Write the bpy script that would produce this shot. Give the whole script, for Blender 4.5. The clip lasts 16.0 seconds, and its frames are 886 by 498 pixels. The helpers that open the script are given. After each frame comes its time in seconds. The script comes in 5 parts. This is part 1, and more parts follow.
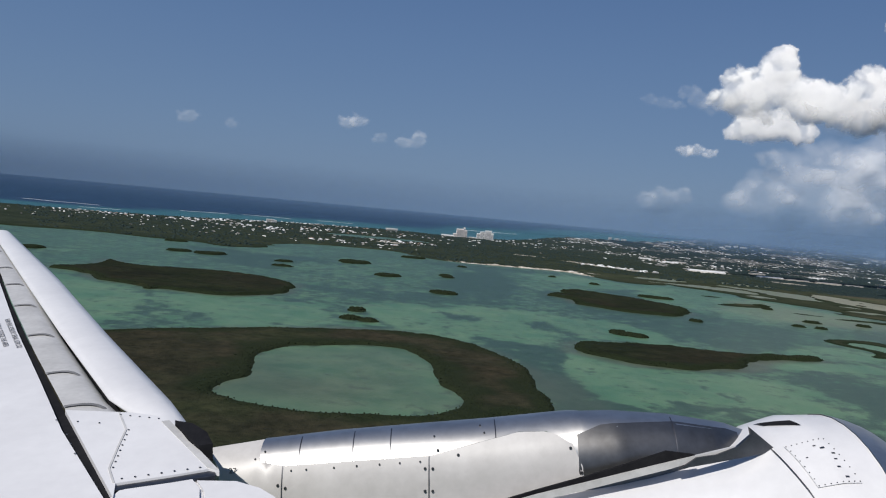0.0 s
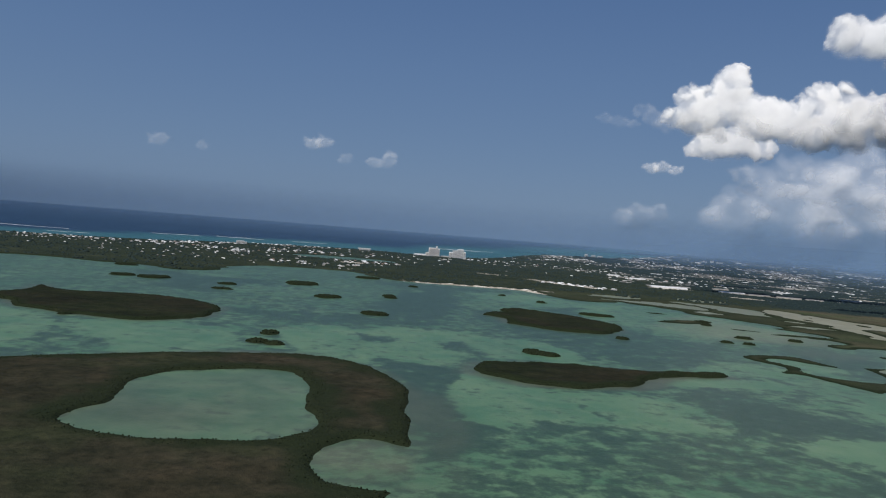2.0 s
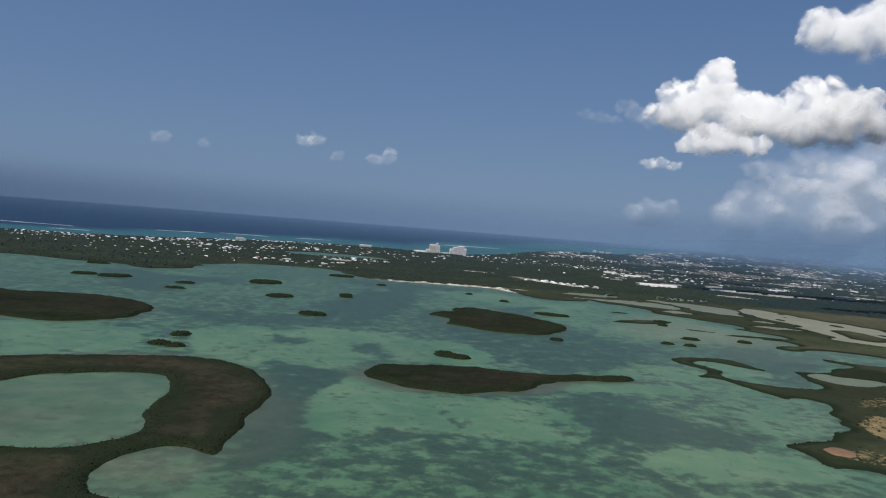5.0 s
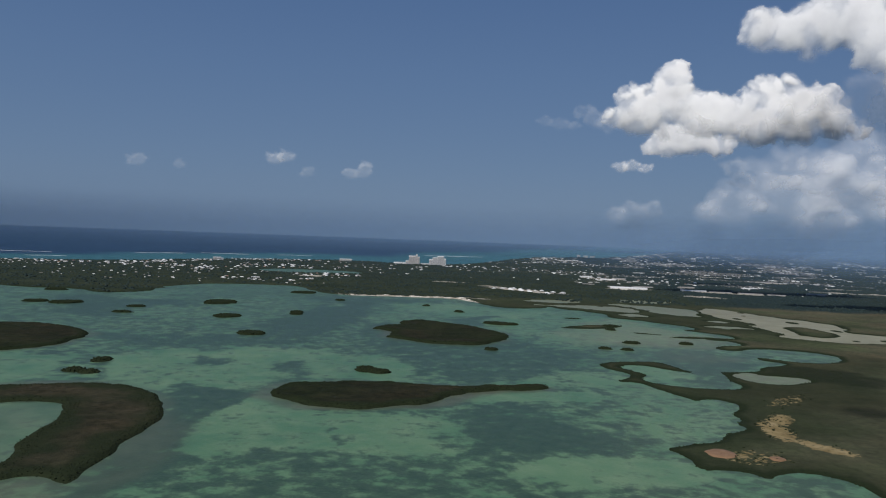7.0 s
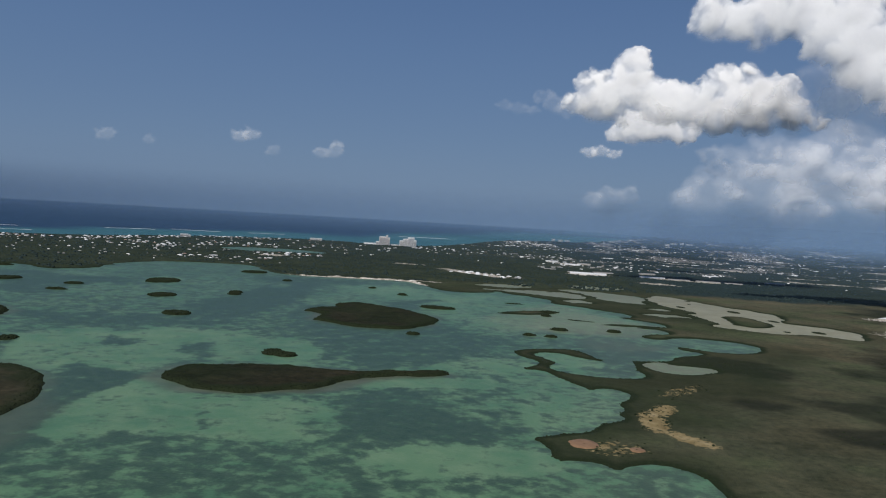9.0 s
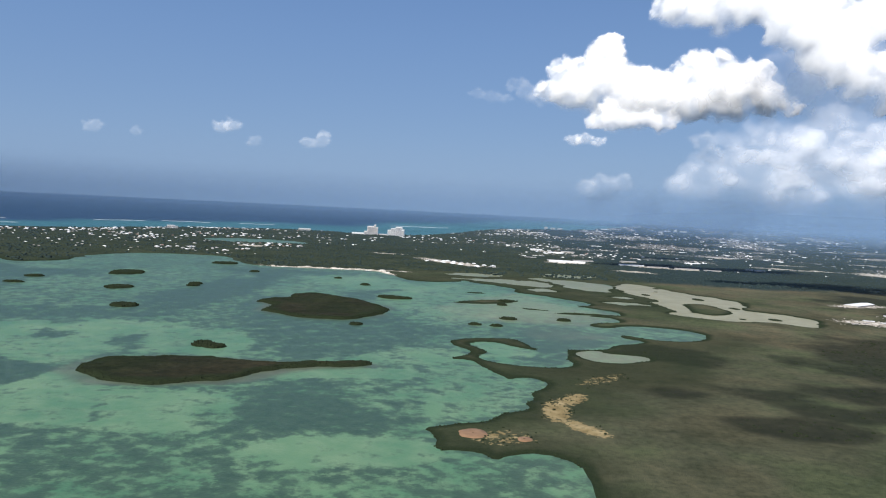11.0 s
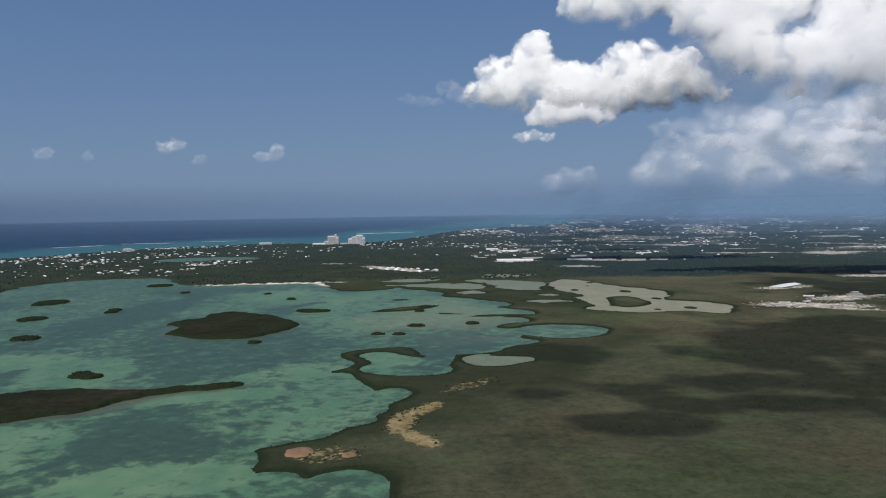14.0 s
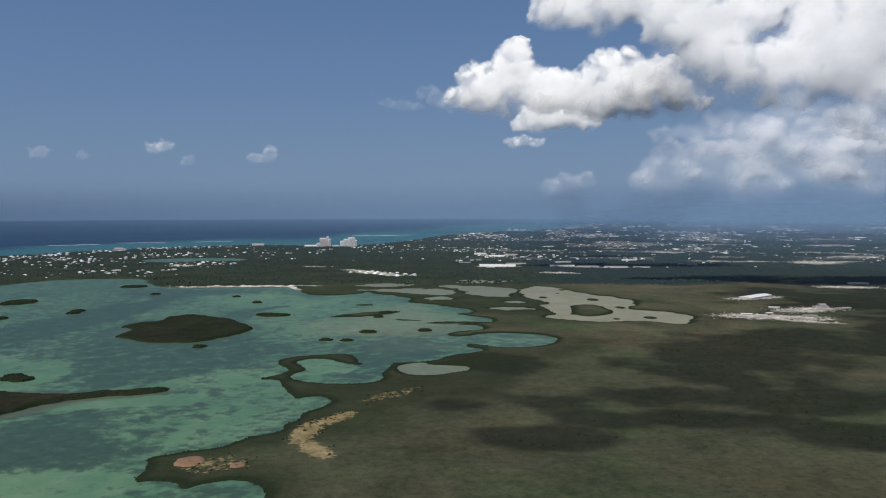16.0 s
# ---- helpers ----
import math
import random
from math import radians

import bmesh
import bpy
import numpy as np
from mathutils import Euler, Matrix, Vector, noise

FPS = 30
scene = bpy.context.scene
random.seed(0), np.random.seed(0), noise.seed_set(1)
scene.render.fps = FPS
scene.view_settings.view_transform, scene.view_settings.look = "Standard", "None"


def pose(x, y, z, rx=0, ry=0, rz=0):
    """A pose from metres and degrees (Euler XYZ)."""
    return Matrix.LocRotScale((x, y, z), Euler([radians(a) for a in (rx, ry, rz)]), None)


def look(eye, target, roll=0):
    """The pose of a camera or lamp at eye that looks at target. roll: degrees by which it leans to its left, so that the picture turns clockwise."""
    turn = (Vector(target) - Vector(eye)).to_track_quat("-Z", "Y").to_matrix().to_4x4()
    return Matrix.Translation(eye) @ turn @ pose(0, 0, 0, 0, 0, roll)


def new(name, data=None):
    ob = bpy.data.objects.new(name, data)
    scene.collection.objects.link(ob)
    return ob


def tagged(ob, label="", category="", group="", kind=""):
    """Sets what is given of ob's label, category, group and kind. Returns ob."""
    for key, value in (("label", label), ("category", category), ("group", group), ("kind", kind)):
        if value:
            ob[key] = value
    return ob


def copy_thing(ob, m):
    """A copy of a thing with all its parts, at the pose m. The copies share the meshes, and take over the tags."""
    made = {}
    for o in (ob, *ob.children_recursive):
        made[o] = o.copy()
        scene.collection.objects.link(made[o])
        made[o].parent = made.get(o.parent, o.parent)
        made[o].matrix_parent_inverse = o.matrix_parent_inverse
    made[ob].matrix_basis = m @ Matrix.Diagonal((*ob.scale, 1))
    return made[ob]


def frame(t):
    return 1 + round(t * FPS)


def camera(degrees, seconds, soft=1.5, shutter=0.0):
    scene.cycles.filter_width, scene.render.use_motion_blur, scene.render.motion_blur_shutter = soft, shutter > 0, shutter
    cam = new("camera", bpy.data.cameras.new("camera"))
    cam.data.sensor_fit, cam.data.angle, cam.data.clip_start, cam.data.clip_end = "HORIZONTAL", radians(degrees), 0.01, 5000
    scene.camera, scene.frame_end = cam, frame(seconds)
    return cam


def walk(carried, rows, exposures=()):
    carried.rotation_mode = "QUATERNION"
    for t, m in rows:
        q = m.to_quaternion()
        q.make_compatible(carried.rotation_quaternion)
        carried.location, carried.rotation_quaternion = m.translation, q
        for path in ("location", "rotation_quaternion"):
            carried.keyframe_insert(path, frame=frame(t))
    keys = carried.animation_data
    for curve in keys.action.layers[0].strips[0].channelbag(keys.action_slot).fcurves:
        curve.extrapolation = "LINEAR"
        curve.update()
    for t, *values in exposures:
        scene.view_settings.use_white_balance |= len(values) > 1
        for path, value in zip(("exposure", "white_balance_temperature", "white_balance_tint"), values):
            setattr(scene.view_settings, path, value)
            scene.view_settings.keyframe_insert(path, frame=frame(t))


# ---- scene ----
cam = camera(59.2, 16.0, soft=1.1)
PATH = [
    (0, (7.587, 4.505, 89.621), (7.565, 6.502, 89.527), 5.3),
    (0.5, (23.993, 2.982, 91.841), (23.969, 4.981, 91.8), 6.2),
    (1, (40.645, 1.086, 94.282), (40.634, 3.086, 94.271), 5.5),
    (1.5, (57.01, -0.297, 95.985), (57.008, 1.703, 95.969), 4.8),
    (2, (73.93, 0.075, 98.178), (73.929, 2.074, 98.133), 4.6),
    (2.5, (90.394, -0.782, 100.182), (90.393, 1.217, 100.115), 4.2),
    (3, (107.546, 0.985, 101.988), (107.537, 2.983, 101.894), 4.2),
    (3.2, (114.102, 1.8, 102.547), (114.09, 3.798, 102.448), 4.2),
    (5.3, (183.056, 6.322, 112.63), (182.972, 8.319, 112.589), 4.2),
    (5.5, (190.195, 6.27, 113.285), (190.107, 8.268, 113.261), 3.8),
    (6, (208.278, 5.745, 114.828), (208.191, 7.743, 114.816), 3.8),
    (6.5, (225.4, 5.912, 116.934), (225.32, 7.91, 116.913), 2.7),
    (7, (242.482, 5.596, 119.086), (242.417, 7.594, 119.048), 2.2),
    (7.5, (260.018, 6.192, 120.981), (259.964, 8.191, 120.934), 2.7),
    (8, (276.335, 7.482, 123.212), (276.292, 9.481, 123.175), 2.1),
    (8.5, (293.453, 6.933, 124.757), (293.424, 8.931, 124.692), 3.1),
    (9, (310.301, 7.776, 126.514), (310.268, 9.774, 126.428), 3.4),
    (11.5, (394.445, 8.632, 133.082), (394.396, 10.628, 132.961), 2.8),
    (12, (411.113, 8.416, 134.808), (411.073, 10.412, 134.681), 2.5),
    (12.5, (427.88, 8.81, 136.081), (427.855, 10.805, 135.939), 2.4),
    (13, (444.844, 8.978, 137.596), (444.845, 10.971, 137.424), 1.6),
    (13.5, (461.085, 9.986, 139.423), (461.079, 11.98, 139.265), 0.6),
    (14, (478.02, 9.929, 141.121), (478.003, 11.925, 141.01), -0.9),
    (14.5, (494.584, 12.078, 142.38), (494.557, 14.077, 142.314), -1.3),
    (15, (511.514, 12.546, 143.231), (511.485, 14.546, 143.187), -1.4),
    (15.5, (528.835, 12.003, 144.801), (528.802, 14.002, 144.739), 0.2),
    (16, (544.542, 12.801, 145.903), (544.501, 14.798, 145.798), -0.1),
]
walk(cam, [(t, look(eye, target, roll)) for t, eye, target, roll in PATH],
     exposures=[(0, 0.0), (0.5, -0.2), (1, -0.17), (1.5, -0.1), (2.5, 0.0), (3, 0.08), (5.5, 0.0), (6.5, -0.13), (8, -0.22), (9, -0.1), (9.8, 0.1), (11.0, 0.66), (12.0, 0.66), (12.5, 0.45), (13.0, 0.28), (13.5, 0.2), (14.5, 0.0), (16.0, 0.05)])

# ---- world, sun, exposure ----
SUN_ELEV, SUN_AZ = 47.0, 212.0  # degrees; azimuth clockwise from +y: high, behind the flight to the south-west
world = bpy.data.worlds.new("sky")
scene.world = world
world.use_nodes = True
wn = world.node_tree.nodes
wl = world.node_tree.links
wn.clear()
w_out = wn.new("ShaderNodeOutputWorld")
w_bg = wn.new("ShaderNodeBackground")
w_sky = wn.new("ShaderNodeTexSky")
w_sky.sky_type = "NISHITA"
w_sky.sun_disc = False
w_sky.sun_elevation = radians(SUN_ELEV)
w_sky.sun_rotation = radians(SUN_AZ)
w_sky.altitude = 200.0
w_sky.air_density = 1.0
w_sky.dust_density = 0.6
w_sky.ozone_density = 2.0
w_bg.inputs["Strength"].default_value = 0.064
# moist sea air: the clear sky is veiled by an even blue-grey that pales towards the horizon
w_co = wn.new("ShaderNodeTexCoord")
w_sep = wn.new("ShaderNodeSeparateXYZ")
wl.new(w_co.outputs["Generated"], w_sep.inputs["Vector"])
w_ramp = wn.new("ShaderNodeValToRGB")
w_ramp.color_ramp.elements[0].position, w_ramp.color_ramp.elements[0].color = 0.0, (2.15, 3.6, 6.1, 1)
w_ramp.color_ramp.elements[1].position, w_ramp.color_ramp.elements[1].color = 0.9, (0.62, 1.5, 3.9, 1)
for w_at, w_col in ((0.06, (2.1, 3.45, 5.9, 1)), (0.2, (1.65, 2.95, 5.6, 1)), (0.34, (1.15, 2.3, 5.0, 1))):
    w_el = w_ramp.color_ramp.elements.new(w_at)
    w_el.color = w_col
wl.new(w_sep.outputs["Z"], w_ramp.inputs["Fac"])
w_mix = wn.new("ShaderNodeMix")
w_mix.data_type = "RGBA"
w_mix.inputs[0].default_value = 0.85
wl.new(w_sky.outputs["Color"], w_mix.inputs[6])
wl.new(w_ramp.outputs["Color"], w_mix.inputs[7])
wl.new(w_mix.outputs[2], w_bg.inputs["Color"])
wl.new(w_bg.outputs["Background"], w_out.inputs["Surface"])

sun_data = bpy.data.lights.new("sun", "SUN")
sun_data.energy = 4.6
sun_data.angle = radians(0.53)
sun_data.color = (1.0, 0.96, 0.9)
sun = new("sun", sun_data)
saz, sel = radians(SUN_AZ), radians(SUN_ELEV)
SUN_DIR = Vector((math.sin(saz) * math.cos(sel), math.cos(saz) * math.cos(sel), math.sin(sel)))
sun.matrix_world = look(SUN_DIR * 900 + Vector((300, 300, 0)), (300, 300, 0))

# ---- small mathematics ----
rng = np.random.default_rng(7)
LATTICE = rng.random((256, 256))


def value_noise(x, y, seed=0):
    x, y = np.asarray(x, float) + seed * 17.13, np.asarray(y, float) + seed * 31.71
    xi, yi = np.floor(x).astype(int), np.floor(y).astype(int)
    fx, fy = x - xi, y - yi
    fx, fy = fx * fx * (3 - 2 * fx), fy * fy * (3 - 2 * fy)
    a, b = LATTICE[xi % 256, yi % 256], LATTICE[(xi + 1) % 256, yi % 256]
    c, d = LATTICE[xi % 256, (yi + 1) % 256], LATTICE[(xi + 1) % 256, (yi + 1) % 256]
    return (a * (1 - fx) + b * fx) * (1 - fy) + (c * (1 - fx) + d * fx) * fy


def fbm(x, y, size, octaves=4, seed=0):
    """Fractal noise between about -1 and 1; size in metres of the largest swell."""
    total, amp, norm = 0.0, 1.0, 0.0
    for k in range(octaves):
        total = total + amp * (2 * value_noise(x * 2 ** k / size, y * 2 ** k / size, seed + 3 * k) - 1)
        norm += amp
        amp *= 0.5
    return total / norm * 1.6


def rounded(points, times=2):
    """A closed outline with its corners cut."""
    p = np.array(points, float)
    for _ in range(times):
        q = np.roll(p, -1, axis=0)
        p = np.stack([0.75 * p + 0.25 * q, 0.25 * p + 0.75 * q], axis=1).reshape(-1, 2)
    return p


def inside_distance(points, x, y):
    """Signed distance to a closed outline, positive inside."""
    best = np.full(np.shape(x), 1e18)
    odd = np.zeros(np.shape(x), bool)
    a = np.array(points, float)
    b = np.roll(a, -1, axis=0)
    for (ax, ay), (bx, by) in zip(a, b):
        ex, ey = bx - ax, by - ay
        s = np.clip(((x - ax) * ex + (y - ay) * ey) / max(ex * ex + ey * ey, 1e-9), 0, 1)
        best = np.minimum(best, (x - ax - s * ex) ** 2 + (y - ay - s * ey) ** 2)
        if ay != by:
            odd ^= ((ay > y) != (by > y)) & (x < ax + (y - ay) * ex / ey)
    return np.where(odd, 1.0, -1.0) * np.sqrt(best)


def oval(x, y, cx, cy, rx, ry, turn=0.0):
    """About the distance inside an ellipse, positive inside."""
    c, s = math.cos(radians(turn)), math.sin(radians(turn))
    u, v = ((x - cx) * c + (y - cy) * s) / rx, (-(x - cx) * s + (y - cy) * c) / ry
    return (1 - np.hypot(u, v)) * min(rx, ry)


def smooth01(v, a, b):
    s = np.clip((v - a) / (b - a), 0, 1)
    return s * s * (3 - 2 * s)


def to_rim(x, y, faces):
    """Trim a sheet to a round horizon: faces that reach over the rim are drawn in to it."""
    r = np.hypot(x - MID[0], y - MID[1]).ravel()
    faces = faces[(r[faces] < 4850).any(axis=1)]
    k = np.minimum(1.0, 4850 / np.maximum(r, 1)).reshape(x.shape)
    return MID[0] + (x - MID[0]) * k, MID[1] + (y - MID[1]) * k, faces


MID = (280.0, 0.0)  # the middle below the flight


def lift(x, y):
    """Bends the far country and sea up so their rim fits the camera's horizon."""
    r = np.hypot(np.asarray(x) - MID[0], np.asarray(y) - MID[1])
    return 68.0 * np.clip((r - 3000.0) / 1700.0, 0, None) ** 1.6


def link_mesh(name, verts, faces, material, smooth=True, parent=None):
    me = bpy.data.meshes.new(name)
    me.from_pydata(np.asarray(verts).tolist(), [], np.asarray(faces).tolist() if isinstance(faces, np.ndarray) else faces)
    if material:
        me.materials.append(material)
    if smooth:
        me.polygons.foreach_set("use_smooth", np.ones(len(me.polygons), bool))
    ob = new(name, me)
    if parent:
        ob.parent = parent
    return ob


def attribute(ob, name, values):
    at = ob.data.attributes.new(name, "FLOAT", "POINT")
    at.data.foreach_set("value", np.asarray(values, np.float32).ravel())


def grid_faces(nx, ny):
    """Quads of a grid whose vertices run along y first."""
    i, j = np.meshgrid(np.arange(nx - 1), np.arange(ny - 1), indexing="ij")
    k = (i * ny + j).ravel()
    return np.stack([k, k + ny, k + ny + 1, k + 1], axis=1)


def part(name, bm, material, parent, label=""):
    me = bpy.data.meshes.new(name)
    bm.to_mesh(me)
    bm.free()
    if material:
        me.materials.append(material)
    ob = new(name, me)
    ob.parent = parent
    if label:
        ob["label"] = label
    return ob


# ---- materials ----
def material(name):
    m = bpy.data.materials.new(name)
    m.use_nodes = True
    n, l = m.node_tree.nodes, m.node_tree.links
    return m, n, l, n["Principled BSDF"]


def noise_node(n, l, scale, detail=6.0, rough=0.6, vector=None):
    t = n.new("ShaderNodeTexNoise")
    t.inputs["Scale"].default_value = scale
    t.inputs["Detail"].default_value = detail
    t.inputs["Roughness"].default_value = rough
    if vector is None:
        vector = n.new("ShaderNodeNewGeometry").outputs["Position"]
    l.new(vector, t.inputs["Vector"])
    return t.outputs["Fac"]


def ramp(n, l, fac, stops):
    r = n.new("ShaderNodeValToRGB")
    while len(r.color_ramp.elements) < len(stops):
        r.color_ramp.elements.new(0.5)
    for e, (pos, col) in zip(r.color_ramp.elements, stops):
        e.position = pos
        e.color = (*col, 1.0) if len(col) == 3 else col
    l.new(fac, r.inputs["Fac"])
    return r.outputs["Color"]


def blend(n, l, fac, a, b, kind="MIX"):
    m = n.new("ShaderNodeMix")
    m.data_type = "RGBA"
    m.blend_type = kind
    for socket, v in ((m.inputs[0], fac), (m.inputs[6], a), (m.inputs[7], b)):
        if isinstance(v, (int, float)):
            socket.default_value = v
        elif isinstance(v, tuple):
            socket.default_value = (*v, 1.0)
        else:
            l.new(v, socket)
    return m.outputs[2]


def calc(n, l, op, a, b=0.0, clamp=False):
    m = n.new("ShaderNodeMath")
    m.operation = op
    m.use_clamp = clamp
    for socket, v in zip(m.inputs, (a, b)):
        if isinstance(v, (int, float)):
            socket.default_value = v
        else:
            l.new(v, socket)
    return m.outputs[0]


def attr(n, name):
    a = n.new("ShaderNodeAttribute")
    a.attribute_name = name
    return a.outputs["Fac"]


def add_bump(n, l, bsdf, height, strength, distance):
    b = n.new("ShaderNodeBump")
    b.inputs["Strength"].default_value = strength
    b.inputs["Distance"].default_value = distance
    l.new(height, b.inputs["Height"])
    l.new(b.outputs["Normal"], bsdf.inputs["Normal"])


def plain(name, dark, light, scale, rough, metal=0.0, bump=0.0, distance=0.1, spread=(0.35, 0.65), coat=0.0):
    """A surface of two tones of grain at two scales."""
    m, n, l, bsdf = material(name)
    a = noise_node(n, l, scale)
    b = noise_node(n, l, scale * 7.3, 4.0)
    f = calc(n, l, "ADD", calc(n, l, "MULTIPLY", a, 0.65), calc(n, l, "MULTIPLY", b, 0.35))
    l.new(ramp(n, l, f, [(spread[0], dark), (spread[1], light)]), bsdf.inputs["Base Color"])
    bsdf.inputs["Roughness"].default_value = rough
    bsdf.inputs["Metallic"].default_value = metal
    bsdf.inputs["Coat Weight"].default_value = coat
    if bump:
        add_bump(n, l, bsdf, f, bump, distance)
    return m


def leafy(name, dark, light, scale):
    m = plain(name, dark, light, scale, 0.85, bump=0.8, distance=1.5, spread=(0.3, 0.7))
    m.node_tree.nodes["Principled BSDF"].inputs["Specular IOR Level"].default_value = 0.1
    return m


# water: sand bottom, sea grass, salt pans, reef shallows and the deep sea
def water_material():
    m, n, l, bsdf = material("water")
    pos = n.new("ShaderNodeNewGeometry").outputs["Position"]
    broad = noise_node(n, l, 0.011, 5.0, 0.55, pos)
    mid = noise_node(n, l, 0.035, 8.0, 0.68, pos)
    fine = noise_node(n, l, 0.13, 6.0, 0.68, pos)
    dapple = noise_node(n, l, 0.075, 7.0, 0.66, pos)
    weeds = attr(n, "weed")
    cover = calc(n, l, "ADD", weeds, calc(n, l, "MULTIPLY", calc(n, l, "SUBTRACT", dapple, 0.5), 2.4))
    cover = calc(n, l, "ADD", cover, calc(n, l, "MULTIPLY", calc(n, l, "SUBTRACT", mid, 0.5), 1.8))
    cover = calc(n, l, "ADD", cover, calc(n, l, "MULTIPLY", calc(n, l, "SUBTRACT", fine, 0.5), 1.6))
    sand = ramp(n, l, broad, [(0.3, (0.053, 0.127, 0.072)), (0.5, (0.071, 0.153, 0.084)), (0.7, (0.102, 0.183, 0.099))])
    sand = blend(n, l, ramp(n, l, mid, [(0.4, (0, 0, 0)), (0.72, (0.6, 0.6, 0.6))]), sand, (0.165, 0.236, 0.138))
    weed = ramp(n, l, fine, [(0.3, (0.023, 0.051, 0.035)), (0.7, (0.047, 0.082, 0.056))])
    thin = blend(n, l, 0.55, sand, weed)
    sand = blend(n, l, ramp(n, l, fine, [(0.5, (0, 0, 0)), (0.68, (0.6, 0.6, 0.6))]), sand, blend(n, l, weeds, sand, thin))
    lagoon = blend(n, l, ramp(n, l, cover, [(0.22, (0, 0, 0)), (0.45, (0.42, 0.42, 0.42)), (0.58, (0.78, 0.78, 0.78)), (0.85, (1, 1, 1))]), sand, weed)
    lagoon = blend(n, l, attr(n, "silt"), lagoon, ramp(n, l, mid, [(0.35, (0.052, 0.066, 0.045)), (0.65, (0.088, 0.104, 0.070))]))
    pan = ramp(n, l, mid, [(0.35, (0.175, 0.168, 0.096)), (0.65, (0.25, 0.235, 0.15))])
    lagoon = blend(n, l, attr(n, "pan"), lagoon, pan)
    deep = ramp(n, l, mid, [(0.3, (0.005, 0.021, 0.050)), (0.7, (0.008, 0.029, 0.064))])
    shoal = ramp(n, l, mid, [(0.35, (0.014, 0.070, 0.085)), (0.6, (0.030, 0.118, 0.125)), (0.72, (0.055, 0.155, 0.155))])
    sea = blend(n, l, attr(n, "shoal"), deep, shoal)
    l.new(blend(n, l, attr(n, "sea"), lagoon, sea), bsdf.inputs["Base Color"])
    bsdf.inputs["Roughness"].default_value = 0.32
    bsdf.inputs["IOR"].default_value = 1.33
    bsdf.inputs["Specular IOR Level"].default_value = 0.1
    add_bump(n, l, bsdf, noise_node(n, l, 0.6, 4.0, 0.6, pos), 0.25, 0.3)
    return m


def ground_material(name, low, middle, high):
    m, n, l, bsdf = material(name)
    pos = n.new("ShaderNodeNewGeometry").outputs["Position"]
    broad = noise_node(n, l, 0.012, 6.0, 0.6, pos)
    mid = noise_node(n, l, 0.07, 7.0, 0.7, pos)
    fine = noise_node(n, l, 0.6, 5.0, 0.7, pos)
    f = calc(n, l, "ADD", calc(n, l, "MULTIPLY", broad, 0.55), calc(n, l, "MULTIPLY", mid, 0.45))
    marsh = ramp(n, l, f, [(0.36, low), (0.48, middle), (0.6, high)])
    # greener sedge and browner dead growth in broad patches
    sedge = ramp(n, l, noise_node(n, l, 0.0065, 4.0, 0.6, pos), [(0.40, (0.88, 1.05, 0.88)), (0.5, (1, 1, 1)), (0.62, (1.1, 0.98, 0.97))])
    marsh = blend(n, l, 1.0, marsh, sedge, "MULTIPLY")
    tufts = ramp(n, l, noise_node(n, l, 0.22, 6.0, 0.75, pos), [(0.36, (0.62, 0.64, 0.62)), (0.5, (1, 1, 1)), (0.66, (1.25, 1.2, 1.15))])
    marsh = blend(n, l, 1.0, marsh, tufts, "MULTIPLY")
    wood = ramp(n, l, fine, [(0.3, (0.011, 0.020, 0.019)), (0.55, (0.020, 0.032, 0.031)), (0.75, (0.031, 0.045, 0.043))])
    # yards, roads and roofs between the trees of the built-up country
    yards = ramp(n, l, calc(n, l, "ADD", calc(n, l, "MULTIPLY", noise_node(n, l, 0.075, 5.0, 0.72, pos), 0.7), calc(n, l, "MULTIPLY", attr(n, "town"), 0.28)), [(0.57, (0, 0, 0)), (0.64, (1, 1, 1))])
    wood = blend(n, l, yards, wood, ramp(n, l, fine, [(0.35, (0.07, 0.068, 0.062)), (0.6, (0.20, 0.19, 0.175)), (0.72, (0.42, 0.41, 0.39))]))
    rim = ramp(n, l, fine, [(0.3, (0.010, 0.016, 0.008)), (0.7, (0.021, 0.029, 0.013))])
    bare = ramp(n, l, mid, [(0.3, (0.12, 0.088, 0.040)), (0.5, (0.21, 0.162, 0.080)), (0.7, (0.30, 0.24, 0.135))])
    pale = ramp(n, l, mid, [(0.3, (0.16, 0.14, 0.115)), (0.5, (0.38, 0.34, 0.28)), (0.66, (0.68, 0.64, 0.58))])
    col = blend(n, l, attr(n, "wood"), marsh, wood)
    col = blend(n, l, attr(n, "scrub"), col, ramp(n, l, f, [(0.36, (0.016, 0.022, 0.012)), (0.5, (0.027, 0.035, 0.019)), (0.62, (0.043, 0.049, 0.027))]))
    # near-black tone paints bush and cloud shadow into the ground colour
    col = blend(n, l, attr(n, "bush_shade"), col, ramp(n, l, mid, [(0.3, (0.009, 0.011, 0.008)), (0.7, (0.018, 0.021, 0.014))]))
    col = blend(n, l, attr(n, "rim"), col, rim)
    grains = calc(n, l, "ADD", calc(n, l, "MULTIPLY", noise_node(n, l, 0.25, 5.0, 0.7, pos), 1.1), calc(n, l, "MULTIPLY", fine, 0.4))

    def spread(share, k):
        some = calc(n, l, "MULTIPLY", share, 4.0, True)
        return calc(n, l, "ADD", share, calc(n, l, "MULTIPLY", calc(n, l, "MULTIPLY", calc(n, l, "SUBTRACT", grains, 0.75), k), some))

    spots = ramp(n, l, spread(attr(n, "bare"), 3.0), [(0.45, (0, 0, 0)), (0.6, (1, 1, 1))])
    col = blend(n, l, spots, col, bare)
    spots = ramp(n, l, spread(attr(n, "pale"), 3.0), [(0.45, (0, 0, 0)), (0.6, (1, 1, 1))])
    col = blend(n, l, spots, col, pale)
